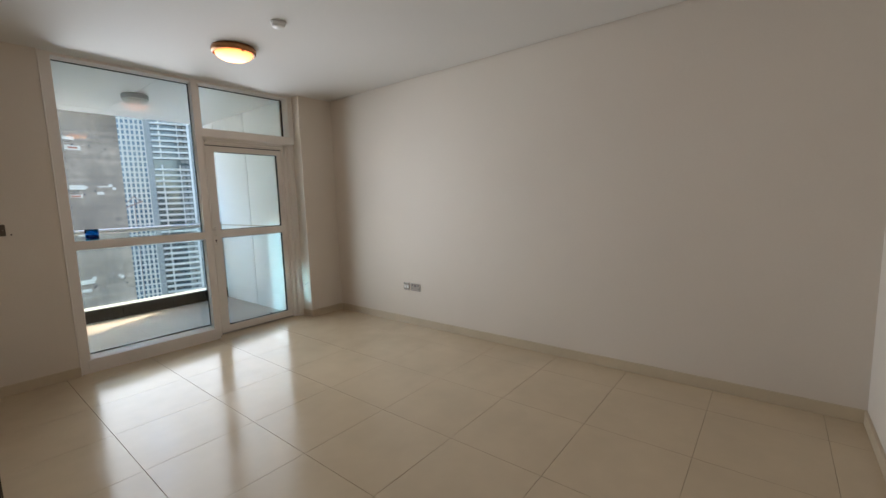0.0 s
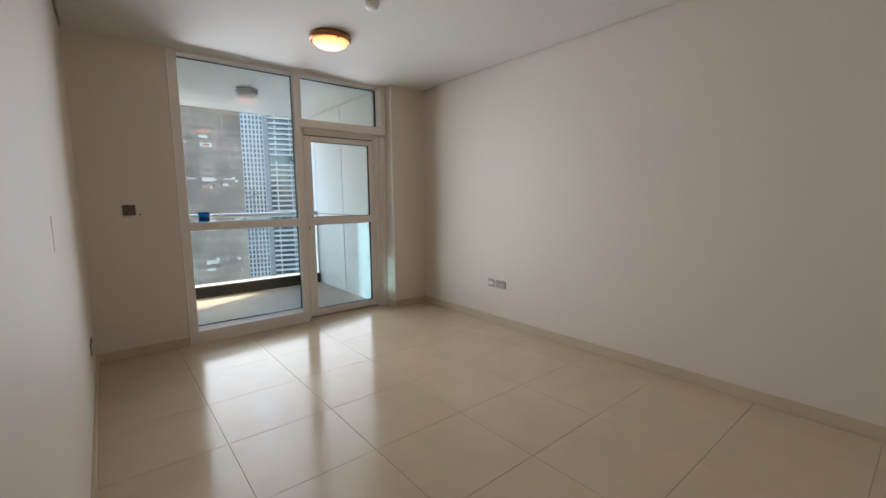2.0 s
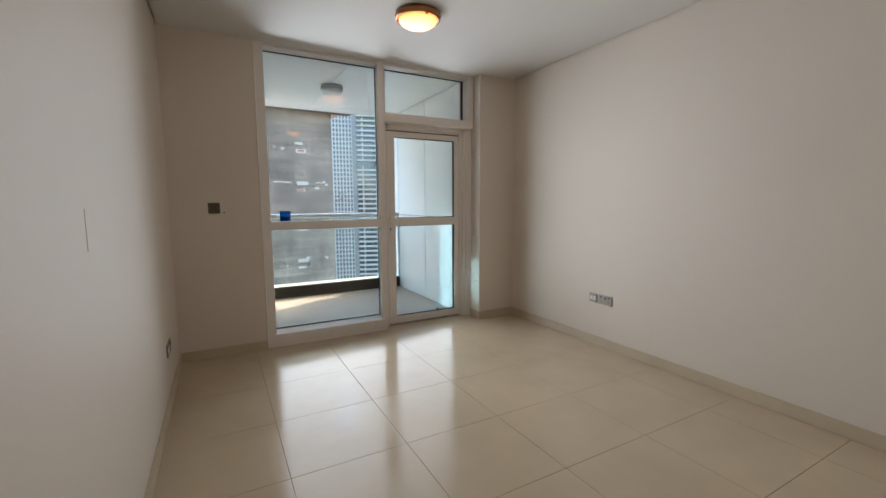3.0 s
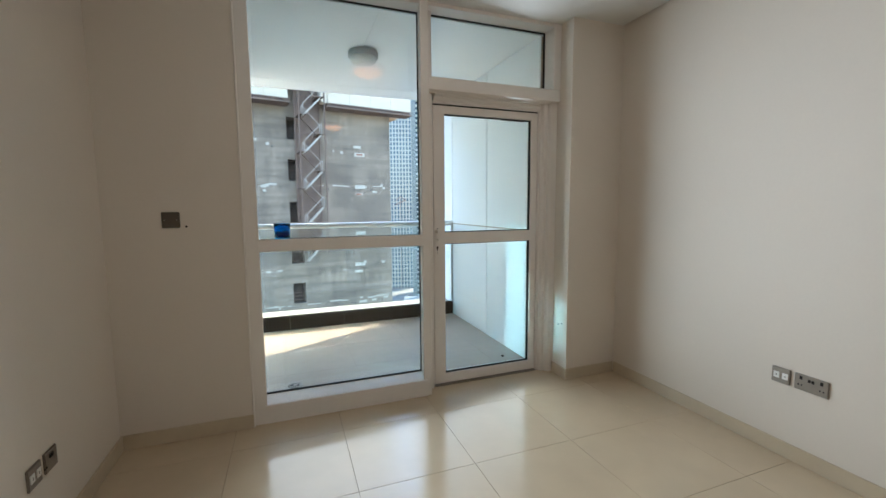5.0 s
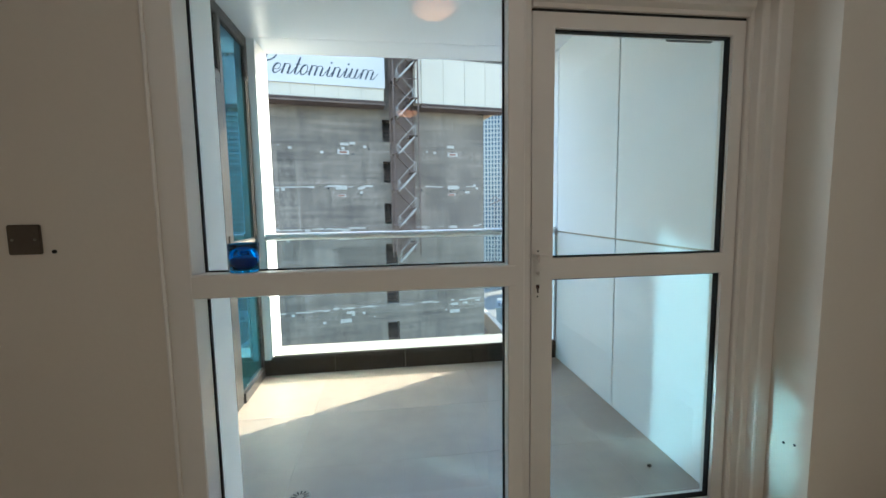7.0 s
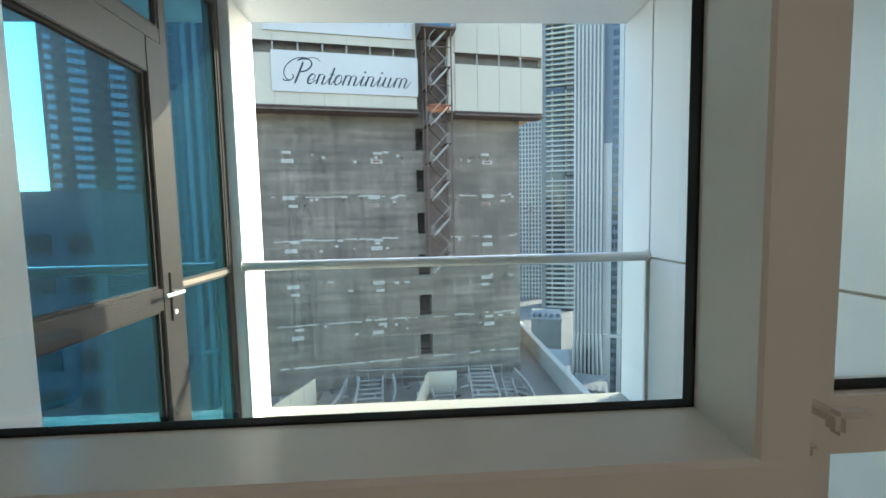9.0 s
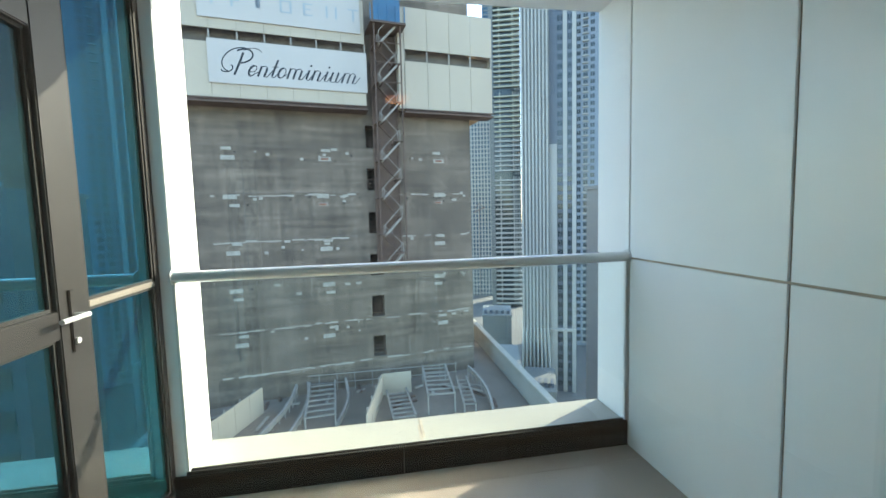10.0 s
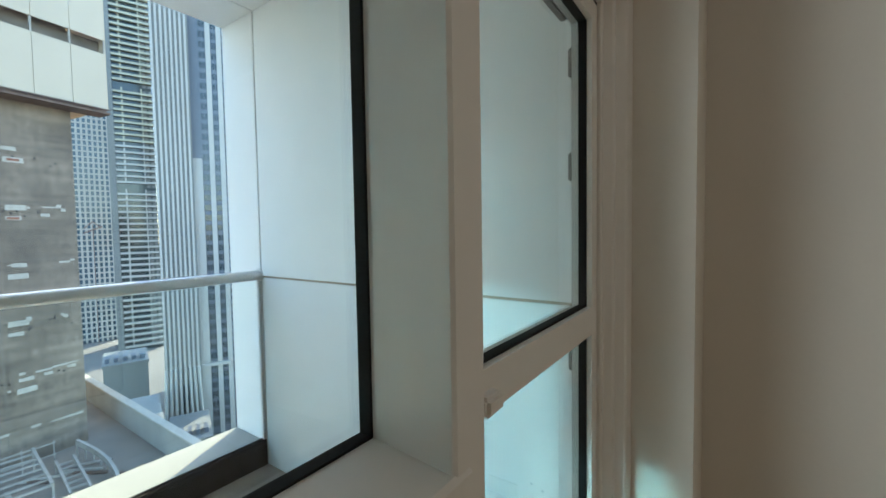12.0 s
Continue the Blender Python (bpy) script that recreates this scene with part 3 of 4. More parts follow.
balus = thing("balustrade", (2.3, 1.97, 0.14), "frameless glass balustrade with a round grey handrail", "balustrade")
gp = part("glass_panel", boxes(((1.112, 1.963, 0.138), (3.586, 1.975, 1.15))), BALGLASS, balus)
gp.visible_shadow = False
part("handrail", rod(bmesh.new(), (1.104, 1.969, 1.168), (3.597, 1.969, 1.168), 0.030, 20), RAIL, balus)
for x in (1.104, 3.5975):
    part("flange", rod(bmesh.new(), (x - 0.003, 1.969, 1.168), (x + 0.002, 1.969, 1.168), 0.042, 20), RAIL, balus)
for x in (1.101, 3.585):
    part("side_channel", boxes(((x, 1.955, 0.138), (x + 0.014, 1.983, 1.14)), bevel=0.002), RAIL, balus)

blamp = thing("balcony_light", (2.325, 0.865, BH), "round grey bulkhead lamp, unlit, on the balcony soffit", "lamp")
part("base", lathe([(0.05, 0), (0.125, -0.001), (0.13, -0.02), (0.128, -0.05), (0.10, -0.052)]), LAMPGREY, blamp, "grey metal base", True)
part("shade", lathe([(0.118, -0.05), (0.116, -0.07), (0.10, -0.09), (0.06, -0.102), (0.02, -0.106)]), MILK, blamp, "milky unlit glass", True)

drain = thing("floor_drain", (1.645, 0.37, 0), "small round steel drain in the balcony floor", "drain")
part("plate", lathe([(0.01, 0.0005), (0.052, 0.0005), (0.054, 0.002), (0.05, 0.005), (0.01, 0.005)], n=28), STEEL, drain, "", True)
for k in range(12):
    a = 2 * math.pi * k / 12
    bm = bmesh.new()
    bar(bm, (0.018 * math.cos(a), 0.018 * math.sin(a), 0.0055), (0.042 * math.cos(a), 0.042 * math.sin(a), 0.0055), 0.006, 0.001)
    part("slot", bm, DARK, drain, "", True)
stone = bmesh.new()
bmesh.ops.create_icosphere(stone, subdivisions=2, radius=0.014, matrix=pose(3.44, 0.33, 0.008, 0, 20, 40) @ Matrix.Diagonal((1.6, 0.8, 0.6, 1)))
solid("pebble", stone, KERB, "small dark bit of debris on the balcony floor", "debris", base=(3.44, 0.33, 0))

# glazed side of the balcony: a bronze door and a fixed light of the next room
side = thing("window_3", (BX0, 1.1, 0), "bronze-framed teal mirror glass door and side light", "window", kind="structure")
part("post", boxes(((BX0 - 0.06, 1.925, 0), (BX0 + 0.012, 1.969, BH))), BRONZE, side)
part("post", boxes(((BX0 - 0.06, 1.395, 0), (BX0 + 0.012, 1.445, BH)), bevel=0.003), BRONZE, side)
part("post", boxes(((BX0 - 0.06, 0.275, 0), (BX0 + 0.012, 0.42, BH))), BRONZE, side)
part("head", boxes(((BX0 - 0.06, 0.42, 2.66), (BX0 + 0.012, 1.395, BH)), ((BX0 - 0.06, 1.445, 2.66), (BX0 + 0.012, 1.925, BH))), BRONZE, side)
part("sill", boxes(((BX0 - 0.06, 1.445, 0), (BX0 + 0.025, 1.925, 0.075)), ((BX0 - 0.06, 0.42, 0), (BX0 + 0.012, 1.395, 0.02)), bevel=0.003), BRONZE, side)
part("transom", boxes(((BX0 - 0.04, 1.445, 1.135), (BX0 + 0.012, 1.925, 1.16)), bevel=0.003), STEEL, side)
part("transom", boxes(((BX0 - 0.06, 0.42, 2.225), (BX0 + 0.012, 1.395, 2.29)), bevel=0.003), BRONZE, side)
sleaf = part("door_leaf", boxes(((BX0 - 0.04, 1.275, 0.022), (BX0 + 0.024, 1.393, 2.22)), ((BX0 - 0.04, 0.43, 0.022), (BX0 + 0.024, 0.53, 2.22)),
                                ((BX0 - 0.04, 0.53, 0.022), (BX0 + 0.024, 1.275, 0.13)), ((BX0 - 0.04, 0.53, 1.06), (BX0 + 0.024, 1.275, 1.155)),
                                ((BX0 - 0.04, 0.53, 2.07), (BX0 + 0.024, 1.275, 2.22)), bevel=0.004), BRONZE, side)
for y0, y1, z0, z1, up in ((0.53, 1.275, 0.13, 1.06, sleaf), (0.53, 1.275, 1.155, 2.07, sleaf), (1.445, 1.925, 0.075, 1.135, side), (1.445, 1.925, 1.16, 2.66, side), (0.42, 1.395, 2.29, 2.66, side)):
    part("pane", boxes(((BX0 - 0.03, y0, z0), (BX0 - 0.006, y1, z1))), TEAL, up)
    bm = boxes(((BX0 - 0.006, y0, z0), (BX0 + 0.006, y0 + 0.012, z1)), ((BX0 - 0.006, y1 - 0.012, z0), (BX0 + 0.006, y1, z1)),
               ((BX0 - 0.006, y0 + 0.012, z0), (BX0 + 0.006, y1 - 0.012, z0 + 0.012)), ((BX0 - 0.006, y0 + 0.012, z1 - 0.012), (BX0 + 0.006, y1 - 0.012, z1)))
    part("gasket", bm, GASKET, up)
part("handle_plate", boxes(((BX0 + 0.024, 1.318, 1.0), (BX0 + 0.032, 1.35, 1.22)), bevel=0.003), BRONZE, sleaf)
hb = rod(bmesh.new(), (BX0 + 0.03, 1.334, 1.13), (BX0 + 0.075, 1.334, 1.13), 0.009)
rod(hb, (BX0 + 0.07, 1.345, 1.13), (BX0 + 0.07, 1.215, 1.13), 0.009)
part("handle", hb, RAIL, sleaf, "lever handle")
part("lock", rod(bmesh.new(), (BX0 + 0.03, 1.334, 1.04), (BX0 + 0.04, 1.334, 1.04), 0.011), RAIL, sleaf)
solid("wall_next_room", boxes(((0.3, 0.3, -0.2), (0.5, 2.0, BH)), ((0.5, 0.271, -0.2), (0.96, 0.29, BH))), PAINT, "wall of the next room behind the glazing", "wall", kind="structure")

# ---- outside: the tower under construction ----
PZ = -12.5
site = thing("construction_tower", (2, 34, PZ), "raw concrete tower under construction with cream hoarding", "tower", turn=9.4)


def at_site(u0, v0, z0, u1, v1, z1):
    return ((u0, v0, z0 - PZ), (u1, v1, z1 - PZ))


OPEN = [-10.2, -6.8, -3.35, 0.12, 3.6, 7.0]         # sills of the openings, 1.75 m high
part("core_wall", boxes(at_site(-26, 0, PZ - 0.5, -0.15, 14, 26)), CONC, site, "rough streaked concrete", True)
part("core_wall", boxes(at_site(0.9, 0, PZ - 0.5, 8.9, 14, 26)), CONC, site, "rough streaked concrete", True)
edges = [PZ - 0.5] + [v for z in OPEN for v in (z, z + 1.75)] + [26]
for z0, z1 in zip(edges[::2], edges[1::2]):
    part("core_wall", boxes(at_site(-0.15, 0, z0, 0.9, 14, z1)), CONC, site, "", True)
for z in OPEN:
    # sheet across the recess, its near-black colour standing for shade inside
    part("opening", boxes(at_site(-0.15, 1.2, z, 0.9, 1.4, z + 1.75)), DARK, site, "near-black sheet standing for the unlit inside of an opening", True)
    bm = bmesh.new()
    for k in range(3):
        box(bm, *at_site(-0.14, 0.25, z + 0.25 + 0.3 * k, 0.89, 0.3, z + 0.31 + 0.3 * k))
    part("guard_rail", bm, RUST, site, "", True)
# mortar patches and pour lines
rng = random.Random(4)
patch_mesh = []
for w, h in ((0.9, 0.3), (0.7, 0.22), (0.45, 0.2), (0.25, 0.2), (0.16, 0.12)):
    bm = bmesh.new()
    box(bm, (-w / 2, -0.02, -h / 2), (w / 2, 0.05, h / 2))
    for v in bm.verts:
        v.co.x += rng.uniform(-0.06, 0.06) * w
        v.co.z += rng.uniform(-0.12, 0.12) * h
    patch_mesh.append(mesh_of("mortar_patch", bm, PATCH))
bm = bmesh.new()
box(bm, (-0.28, -0.03, -0.07), (0.28, 0.04, 0.07))
infill_mesh = mesh_of("brick_infill", bm, BRICK)
for row, z in enumerate((6.35, 2.85, -0.65, -4.15, -7.65)):
    for u in (-10.1, -3.5, 5.8):
        piece("mortar_patch", patch_mesh[0 if row % 2 else 1], site, (u + rng.uniform(-0.2, 0.2), 0, z + 0.35 - PZ))
        du = rng.uniform(-0.2, 0.2)
        piece("mortar_patch", patch_mesh[1 if row % 2 else 0], site, (u + du, 0, z - 0.3 - PZ))
        if u > -5 and row in (0, 1):
            piece("brick_infill", infill_mesh, site, (u + du, 0, z - 0.31 - PZ))
    for k in range(9):
        piece("mortar_patch", rng.choice(patch_mesh[2:]), site, (rng.choice([rng.uniform(-9, -5), rng.uniform(-4, -1), rng.uniform(3, 8.4)]), 0, z + rng.uniform(-0.4, 0.6) - PZ))
line = bmesh.new()
for z in (3.2, -0.25, -7.0, -10.45):
    for u0, u1 in ((-11.5, -0.3), (1.0, 8.7)):
        u = u0
        while u < u1:
            w = rng.uniform(0.2, 0.8)
            if rng.random() < (0.75 if z < 3 else 0.55):
                dz = rng.uniform(-0.06, 0.06)
                box(line, *at_site(u, -0.015, z + dz, min(u + w, u1), 0.04, z + dz + rng.uniform(0.06, 0.16)))
            u += w
tagged(part("pour_line", line, PATCH, site, "broken pale mortar lines between pours", True), kind="stuff")
joint = bmesh.new()
for k in range(13):
    z = -10.4 + 3.46 * k
    if z < 9.5:
        box(joint, *at_site(-25, -0.012, z, -0.2, 0.02, z + 0.05))
        box(joint, *at_site(0.95, -0.012, z, 8.88, 0.02, z + 0.05))
for u in [-9.3, 5.0]:
    box(joint, *at_site(u, -0.010, -12, u + 0.045, 0.02, 9.5))
tagged(part("pour_joint", joint, CONC_LINE_SHADE, site, "thin dark formwork joints", True), kind="stuff")
hole = bmesh.new()
for k in range(60):
    u, z = rng.choice([rng.uniform(-11, -0.5), rng.uniform(3, 8.5)]), rng.choice([6.3, 5.9, 2.9, 2.5, -3.9, -4.4, -7.4]) + rng.uniform(-0.15, 0.15)
    box(hole, *at_site(u, -0.004, z, u + 0.12, 0.05, z + 0.12))
tagged(part("tie_hole", hole, DARK, site, "dark tie holes", True), kind="stuff")

# hoarding round the upper floors
for u0, u1, n in ((-14.2, -0.15, 8), (2.95, 10.45, 4)):
    w = (u1 - u0) / n
    for z0, z1 in ((9.95, 13.62), (14.52, 17.7)):
        me = None
        for k in range(n):
            if me is None:
                bm = boxes(((0.01, -0.06, 0), (w - 0.01, 0, z1 - z0)), bevel=0.01)
                me = mesh_of("hoarding_panel", bm, HOARD)
            piece("hoarding_panel", me, site, (u0 + k * w, -1.2, z0 - PZ))
    # sheet before the core whose drab colour stands for the slot's shade
    part("slot_shade_sheet", boxes(at_site(u0, -0.5, 13.5, u1, -0.3, 14.6)), CONC_LINE_SHADE, site, "drab sheet standing for the shade between the hoardings", True)
    for k in range(n + 1):
        part("slot_post", boxes(at_site(u0 + k * w - 0.05, -1.2, 13.57, u0 + k * w + 0.05, -1.1, 14.57)), PALESTEEL, site, "", True)
    part("walkway_edge", boxes(at_site(u0 - 0.1, -1.4, 9.6, u1 + 0.1, 0, 9.72), at_site(u0 - 0.1, -1.42, 9.85, u1 + 0.1, -1.36, 9.93)), RUST, site, "rusty walkway edge", True)
    part("walkway_soffit", boxes(at_site(u0, -1.15, 9.72, u1, 0, 9.94)), RUST, site, "", True)
part("hoarding_return", boxes(at_site(2.45, -1.2, 9.95, 2.94, -0.4, 17.7)), HOARD, site, "", True)
part("hoarding_return", boxes(at_site(10.46, -1.2, 9.95, 10.52, 6, 17.7)), HOARD, site, "", True)

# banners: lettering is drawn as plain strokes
ban = part("banner", boxes(at_site(-10.8, -1.36, 10.9, -0.06, -1.3, 13.83)), BANNER, site, "white banner with dark script strokes", True)
ink = bmesh.new()


def stroke(u0, z0, u1, z1, w):
    d = Vector((u1 - u0, 0, z1 - z0))
    s = Vector((d.z, 0, -d.x)).normalized() * w / 2
    a, b = Vector((u0, -1.37, z0 - PZ)), Vector((u1, -1.37, z1 - PZ))
    vs = [ink.verts.new(p + o) for o in (Vector((0, 0, 0)), Vector((0, 0.015, 0))) for p in (a - s, a + s, b + s, b - s)]
    for f in ((0, 1, 2, 3), (7, 6, 5, 4), (0, 4, 5, 1), (1, 5, 6, 2), (2, 6, 7, 3), (3, 7, 4, 0)):
        ink.faces.new([vs[i] for i in f])


def sweep(points, w):
    for (a, b), (c, d) in zip(points, points[1:]):
        stroke(a, b, c, d, w)


def arc(cu, cz, ru, rz, a0, a1, n=14):
    return [(cu + ru * math.cos(radians(a0 + (a1 - a0) * k / n)), cz + rz * math.sin(radians(a0 + (a1 - a0) * k / n))) for k in range(n + 1)]


def slant(points, u, z, w, lean=0.42):
    sweep([(u + x + lean * y, z + y) for x, y in points], w)


# the capital: a stem, a bowl and a wide loop thrown back over them
slant([(0, 0), (0.02, 0.9), (0.0, 1.55)], -9.22, 11.5, 0.14)
slant(arc(0.05, 1.32, 0.62, 0.48, 140, -85), -9.22, 11.5, 0.11)
slant(arc(-0.15, 1.02, 0.95, 0.86, 60, 255), -9.22, 11.5, 0.07)
slant(arc(-0.62, 0.42, 0.36, 0.26, 205, 420), -9.22, 11.5, 0.08)
slant(arc(0.55, 1.50, 0.62, 0.40, 150, 20), -9.22, 11.5, 0.05)
BASE, XH, FAT, THIN = 11.5, 0.74, 0.13, 0.055
u = -8.45
for kind in "entominium":
    if kind in "eo":
        slant(arc(0.26, XH / 2, 0.22, XH * 0.49, 95, 275), u, BASE, FAT)
        slant(arc(0.26, XH / 2, 0.22, XH * 0.49, 275, 455 if kind == "o" else 310), u, BASE, THIN)
        if kind == "e":
            slant(arc(0.26, XH * 0.68, 0.20, XH * 0.30, 95, -70), u, BASE, THIN)
            slant([(0.06, XH * 0.36), (0.28, XH * 0.40)], u, BASE, THIN)
        slant([(0.30, 0.02), (0.62, 0.3)], u, BASE, THIN)
        u += 0.60
    elif kind == "t":
        slant([(0.14, 0.08), (0.14, 1.25)], u, BASE, FAT)
        slant([(-0.04, XH), (0.34, XH)], u, BASE, THIN)
        slant(arc(0.26, 0.12, 0.12, 0.12, 190, 330, 6), u, BASE, THIN)
        slant([(0.34, 0.05), (0.56, 0.5)], u, BASE, THIN)
        u += 0.46
    elif kind == "i":
        slant([(0.14, 0.08), (0.14, XH)], u, BASE, FAT)
        slant([(0.13, XH + 0.24), (0.15, XH + 0.36)], u, BASE, FAT)
        slant(arc(0.27, 0.13, 0.13, 0.13, 190, 330, 6), u, BASE, THIN)
        slant([(0.36, 0.06), (0.52, 0.5)], u, BASE, THIN)
        u += 0.42
    else:
        stems = 3 if kind == "m" else 2
        for k in range(stems):
            slant([(0.12 + 0.40 * k, 0.06 if kind == "u" else 0), (0.12 + 0.40 * k, XH - (0.12 if k and kind != "u" else 0))], u, BASE, FAT)
            if k:
                mid = 0.12 + 0.40 * k - 0.2
                slant(arc(mid, 0.15, 0.2, 0.15, 180, 360, 8) if kind == "u" else arc(mid, XH - 0.17, 0.2, 0.17, 200, 0, 8), u, BASE, THIN)
        slant(arc(0.12 + 0.40 * (stems - 1) + 0.12, 0.12, 0.12, 0.12, 190, 330, 6), u, BASE, THIN)
        slant([(0.40 * stems - 0.06, 0.06), (0.40 * stems + 0.12, 0.5)], u, BASE, THIN)
        u += 0.40 * stems + 0.06
part("script_strokes", ink, INK, ban, "dark flowing script strokes", True)
ban2 = part("banner", boxes(at_site(-11.25, -1.36, 15.2, -0.45, -1.3, 18.2)), BANNER, site, "white banner with pale grey block letters", True)
for k, (wide, bars) in enumerate(((0.8, "tc"), (0.7, "ltm"), (0.3, "ii"), (0.8, "lrtb"), (0.65, "ltmb"), (0.8, "lr"), (0.8, "tc"))):
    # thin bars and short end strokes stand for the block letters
    u, bm = -10.75 + k * 1.57, bmesh.new()
    for kind in bars:
        u0, z0, u1, z1 = {"l": (0, 0, 0.14, 0.85), "r": (wide - 0.14, 0, wide, 0.85), "c": (wide / 2 - 0.07, 0, wide / 2 + 0.07, 0.85), "t": (0, 0.76, wide, 0.85),
                          "m": (0.1, 0.40, wide * 0.8, 0.48), "b": (0, 0, wide, 0.09), "i": (0, 0.1, 0.3, 0.85)}[kind]
        box(bm, *at_site(u + u0, -1.375, 16.05 + z0, u + u1, -1.365, 16.05 + z1))
    part("letter_block", bm, GREYINK, ban2, "", True)

# the outside stair mast
mast = thing("stair_mast", (2, 34, PZ), "rusty steel stair tower with pale zigzag flights", "scaffold stair", turn=9.4)
for u in (0.38, 2.36):
    for v in (-2.3, -0.5):
        part("post", boxes(at_site(u, v, -2.4, u + 0.1, v + 0.1, 15.8)), RUST, mast, "", True)
z, k = -2.95, 0
while z < 15.0:
    a, b = (0.75, 2.12) if k % 2 == 0 else (2.12, 0.75)
    v = -2.0 if k % 2 == 0 else -1.3
    bm = bmesh.new()
    bar(bm, (a, v, z - PZ), (b, v, z + 1.44 - PZ), 0.4 if k % 2 == 0 else 0.35, 0.13 if k % 2 == 0 else 0.09)
    fl = part("flight", bm, PALESTEEL if k % 2 == 0 else RUST, mast, "", True)
    bm = bmesh.new()
    bar(bm, (a, v - 0.3, z + 0.9 - PZ), (b, v - 0.3, z + 2.34 - PZ), 0.05, 0.05)
    bar(bm, (a, v - 0.3, z - PZ), (a, v - 0.3, z + 0.9 - PZ), 0.04, 0.04)
    bar(bm, (b, v - 0.3, z + 1.44 - PZ), (b, v - 0.3, z + 2.34 - PZ), 0.04, 0.04)
    part("hand_rail", bm, PALESTEEL, mast, "", True)
    part("landing", boxes(at_site(b - 0.3 if b > a else 0.45, -2.3, z + 1.5, 2.36 if b > a else b + 0.25, -0.5, z + 1.56)), RUST, mast, "", True)
    part("tie", boxes(at_site(0.38, -2.32, z + 1.5, 2.46, -2.27, z + 1.56)), RUST, mast, "", True)
    z, k = z + 1.44, k + 1
net = bmesh.new()
for k in range(14):
    box(net, *at_site(0.48 + 0.14 * k, -0.32, -2.3, 0.59 + 0.14 * k, -0.3, 15.7))
part("mesh_screen", net, RUST, mast, "brown mesh screen behind the stair", True)
part("top_platform", boxes(at_site(0.1, -2.6, 15.7, 2.8, -0.2, 15.85)), RUST, mast, "", True)
for k in range(5):
    part("top_rail", boxes(at_site(0.12 + 0.64 * k, -2.58, 15.85, 0.2 + 0.64 * k, -2.5, 17.0)), BLUENET, mast, "", True)
part("top_sheet", boxes(at_site(0.4, -2.4, 15.9, 2.4, -2.36, 18.3)), BLUENET, mast, "blue sheeting", True)

# ---- outside: the podium deck and what lies on it ----
solid("podium_deck", boxes(((-40, 14, PZ - 3), (13.9, 60, PZ))), PODIUM, "dusty concrete deck below the tower", "deck", kind="structure", base=(0, 30, PZ))
par = thing("deck_parapet", (13.3, 36, PZ), "long pale concrete parapet at the deck's edge", "parapet", kind="structure")
part("upstand", boxes(((12.9, 16, PZ), (13.25, 58, PZ + 1.7)), bevel=0.03), PALEWALL, par)
part("coping", boxes(((12.86, 16, PZ + 1.7), (13.4, 58, PZ + 1.82)), bevel=0.03), PATCH, par)


def formwork(points, h):
    """Upright pale panels along a line on the deck, stiffened by soldiers behind."""
    ob = thing("formwork_panel", (*points[0], PZ), "pale upright formwork panels on the dusty deck", "formwork", "site formwork")
    for (x0, y0), (x1, y1) in zip(points, points[1:]):
        d = Vector((x1 - x0, y1 - y0, 0))
        side = Vector((-d.y, d.x, 0)).normalized()
        n = max(1, round(d.length / 1.6))
        for k in range(n):
            a = Vector((x0, y0, PZ + h / 2)) + d * ((k + 0.01) / n)
            b = Vector((x0, y0, PZ + h / 2)) + d * ((k + 0.99) / n)
            m = Matrix.Translation((a + b) / 2) @ Matrix.Rotation(math.atan2(d.y, d.x), 4, "Z") @ Matrix.Diagonal(((b - a).length, 0.1, h, 1))
            bm = bmesh.new()
            bmesh.ops.create_cube(bm, size=1, matrix=m)
            part("panel", bm, HOARD, ob)
            p = (a + b) / 2 + side * 0.11
            part("soldier", boxes(((p.x - 0.05, p.y - 0.05, PZ), (p.x + 0.05, p.y + 0.05, PZ + h + 0.12))), PALESTEEL, ob)
    return ob


formwork([(-9.3, 22.0), (-6.2, 30.5)], 1.9)
formwork([(1.3, 25.0), (2.4, 31.5), (4.7, 31.6)], 1.7)
formwork([(-16.0, 24.0), (-12.5, 31.0)], 1.8)


def rack(x, y, w, length, h, turn):
    """A steel trestle with rungs."""
    ob = thing("steel_trestle", (x, y, PZ), "dusty steel trestle with rungs on the deck", "trestle", "site trestles", turn=turn)
    for s in (-w / 2, w / 2):
        part("rail", boxes(((s - 0.06, -length / 2, h - 0.12), (s + 0.06, length / 2, h)), ((s - 0.05, -length / 2, 0.0), (s + 0.05, -length / 2 + 0.1, h)),
                           ((s - 0.05, length / 2 - 0.1, 0.0), (s + 0.05, length / 2, h))), PALESTEEL, ob, "", True)
    for k in range(7):
        y0 = -length / 2 + (k + 0.5) * length / 7
        part("rung", boxes(((-w / 2, y0 - 0.07, h - 0.28), (w / 2, y0 + 0.07, h - 0.2))), PALESTEEL, ob, "", True)
    return ob


rack(-2.0, 29.8, 1.9, 6.0, 1.1, 5)
rack(6.6, 30.4, 1.9, 5.8, 1.5, -3)
rack(3.6, 28.6, 1.5, 4.5, 0.7, 4)
rack(8.6, 29.5, 0.8, 5.0, 0.8, -5)
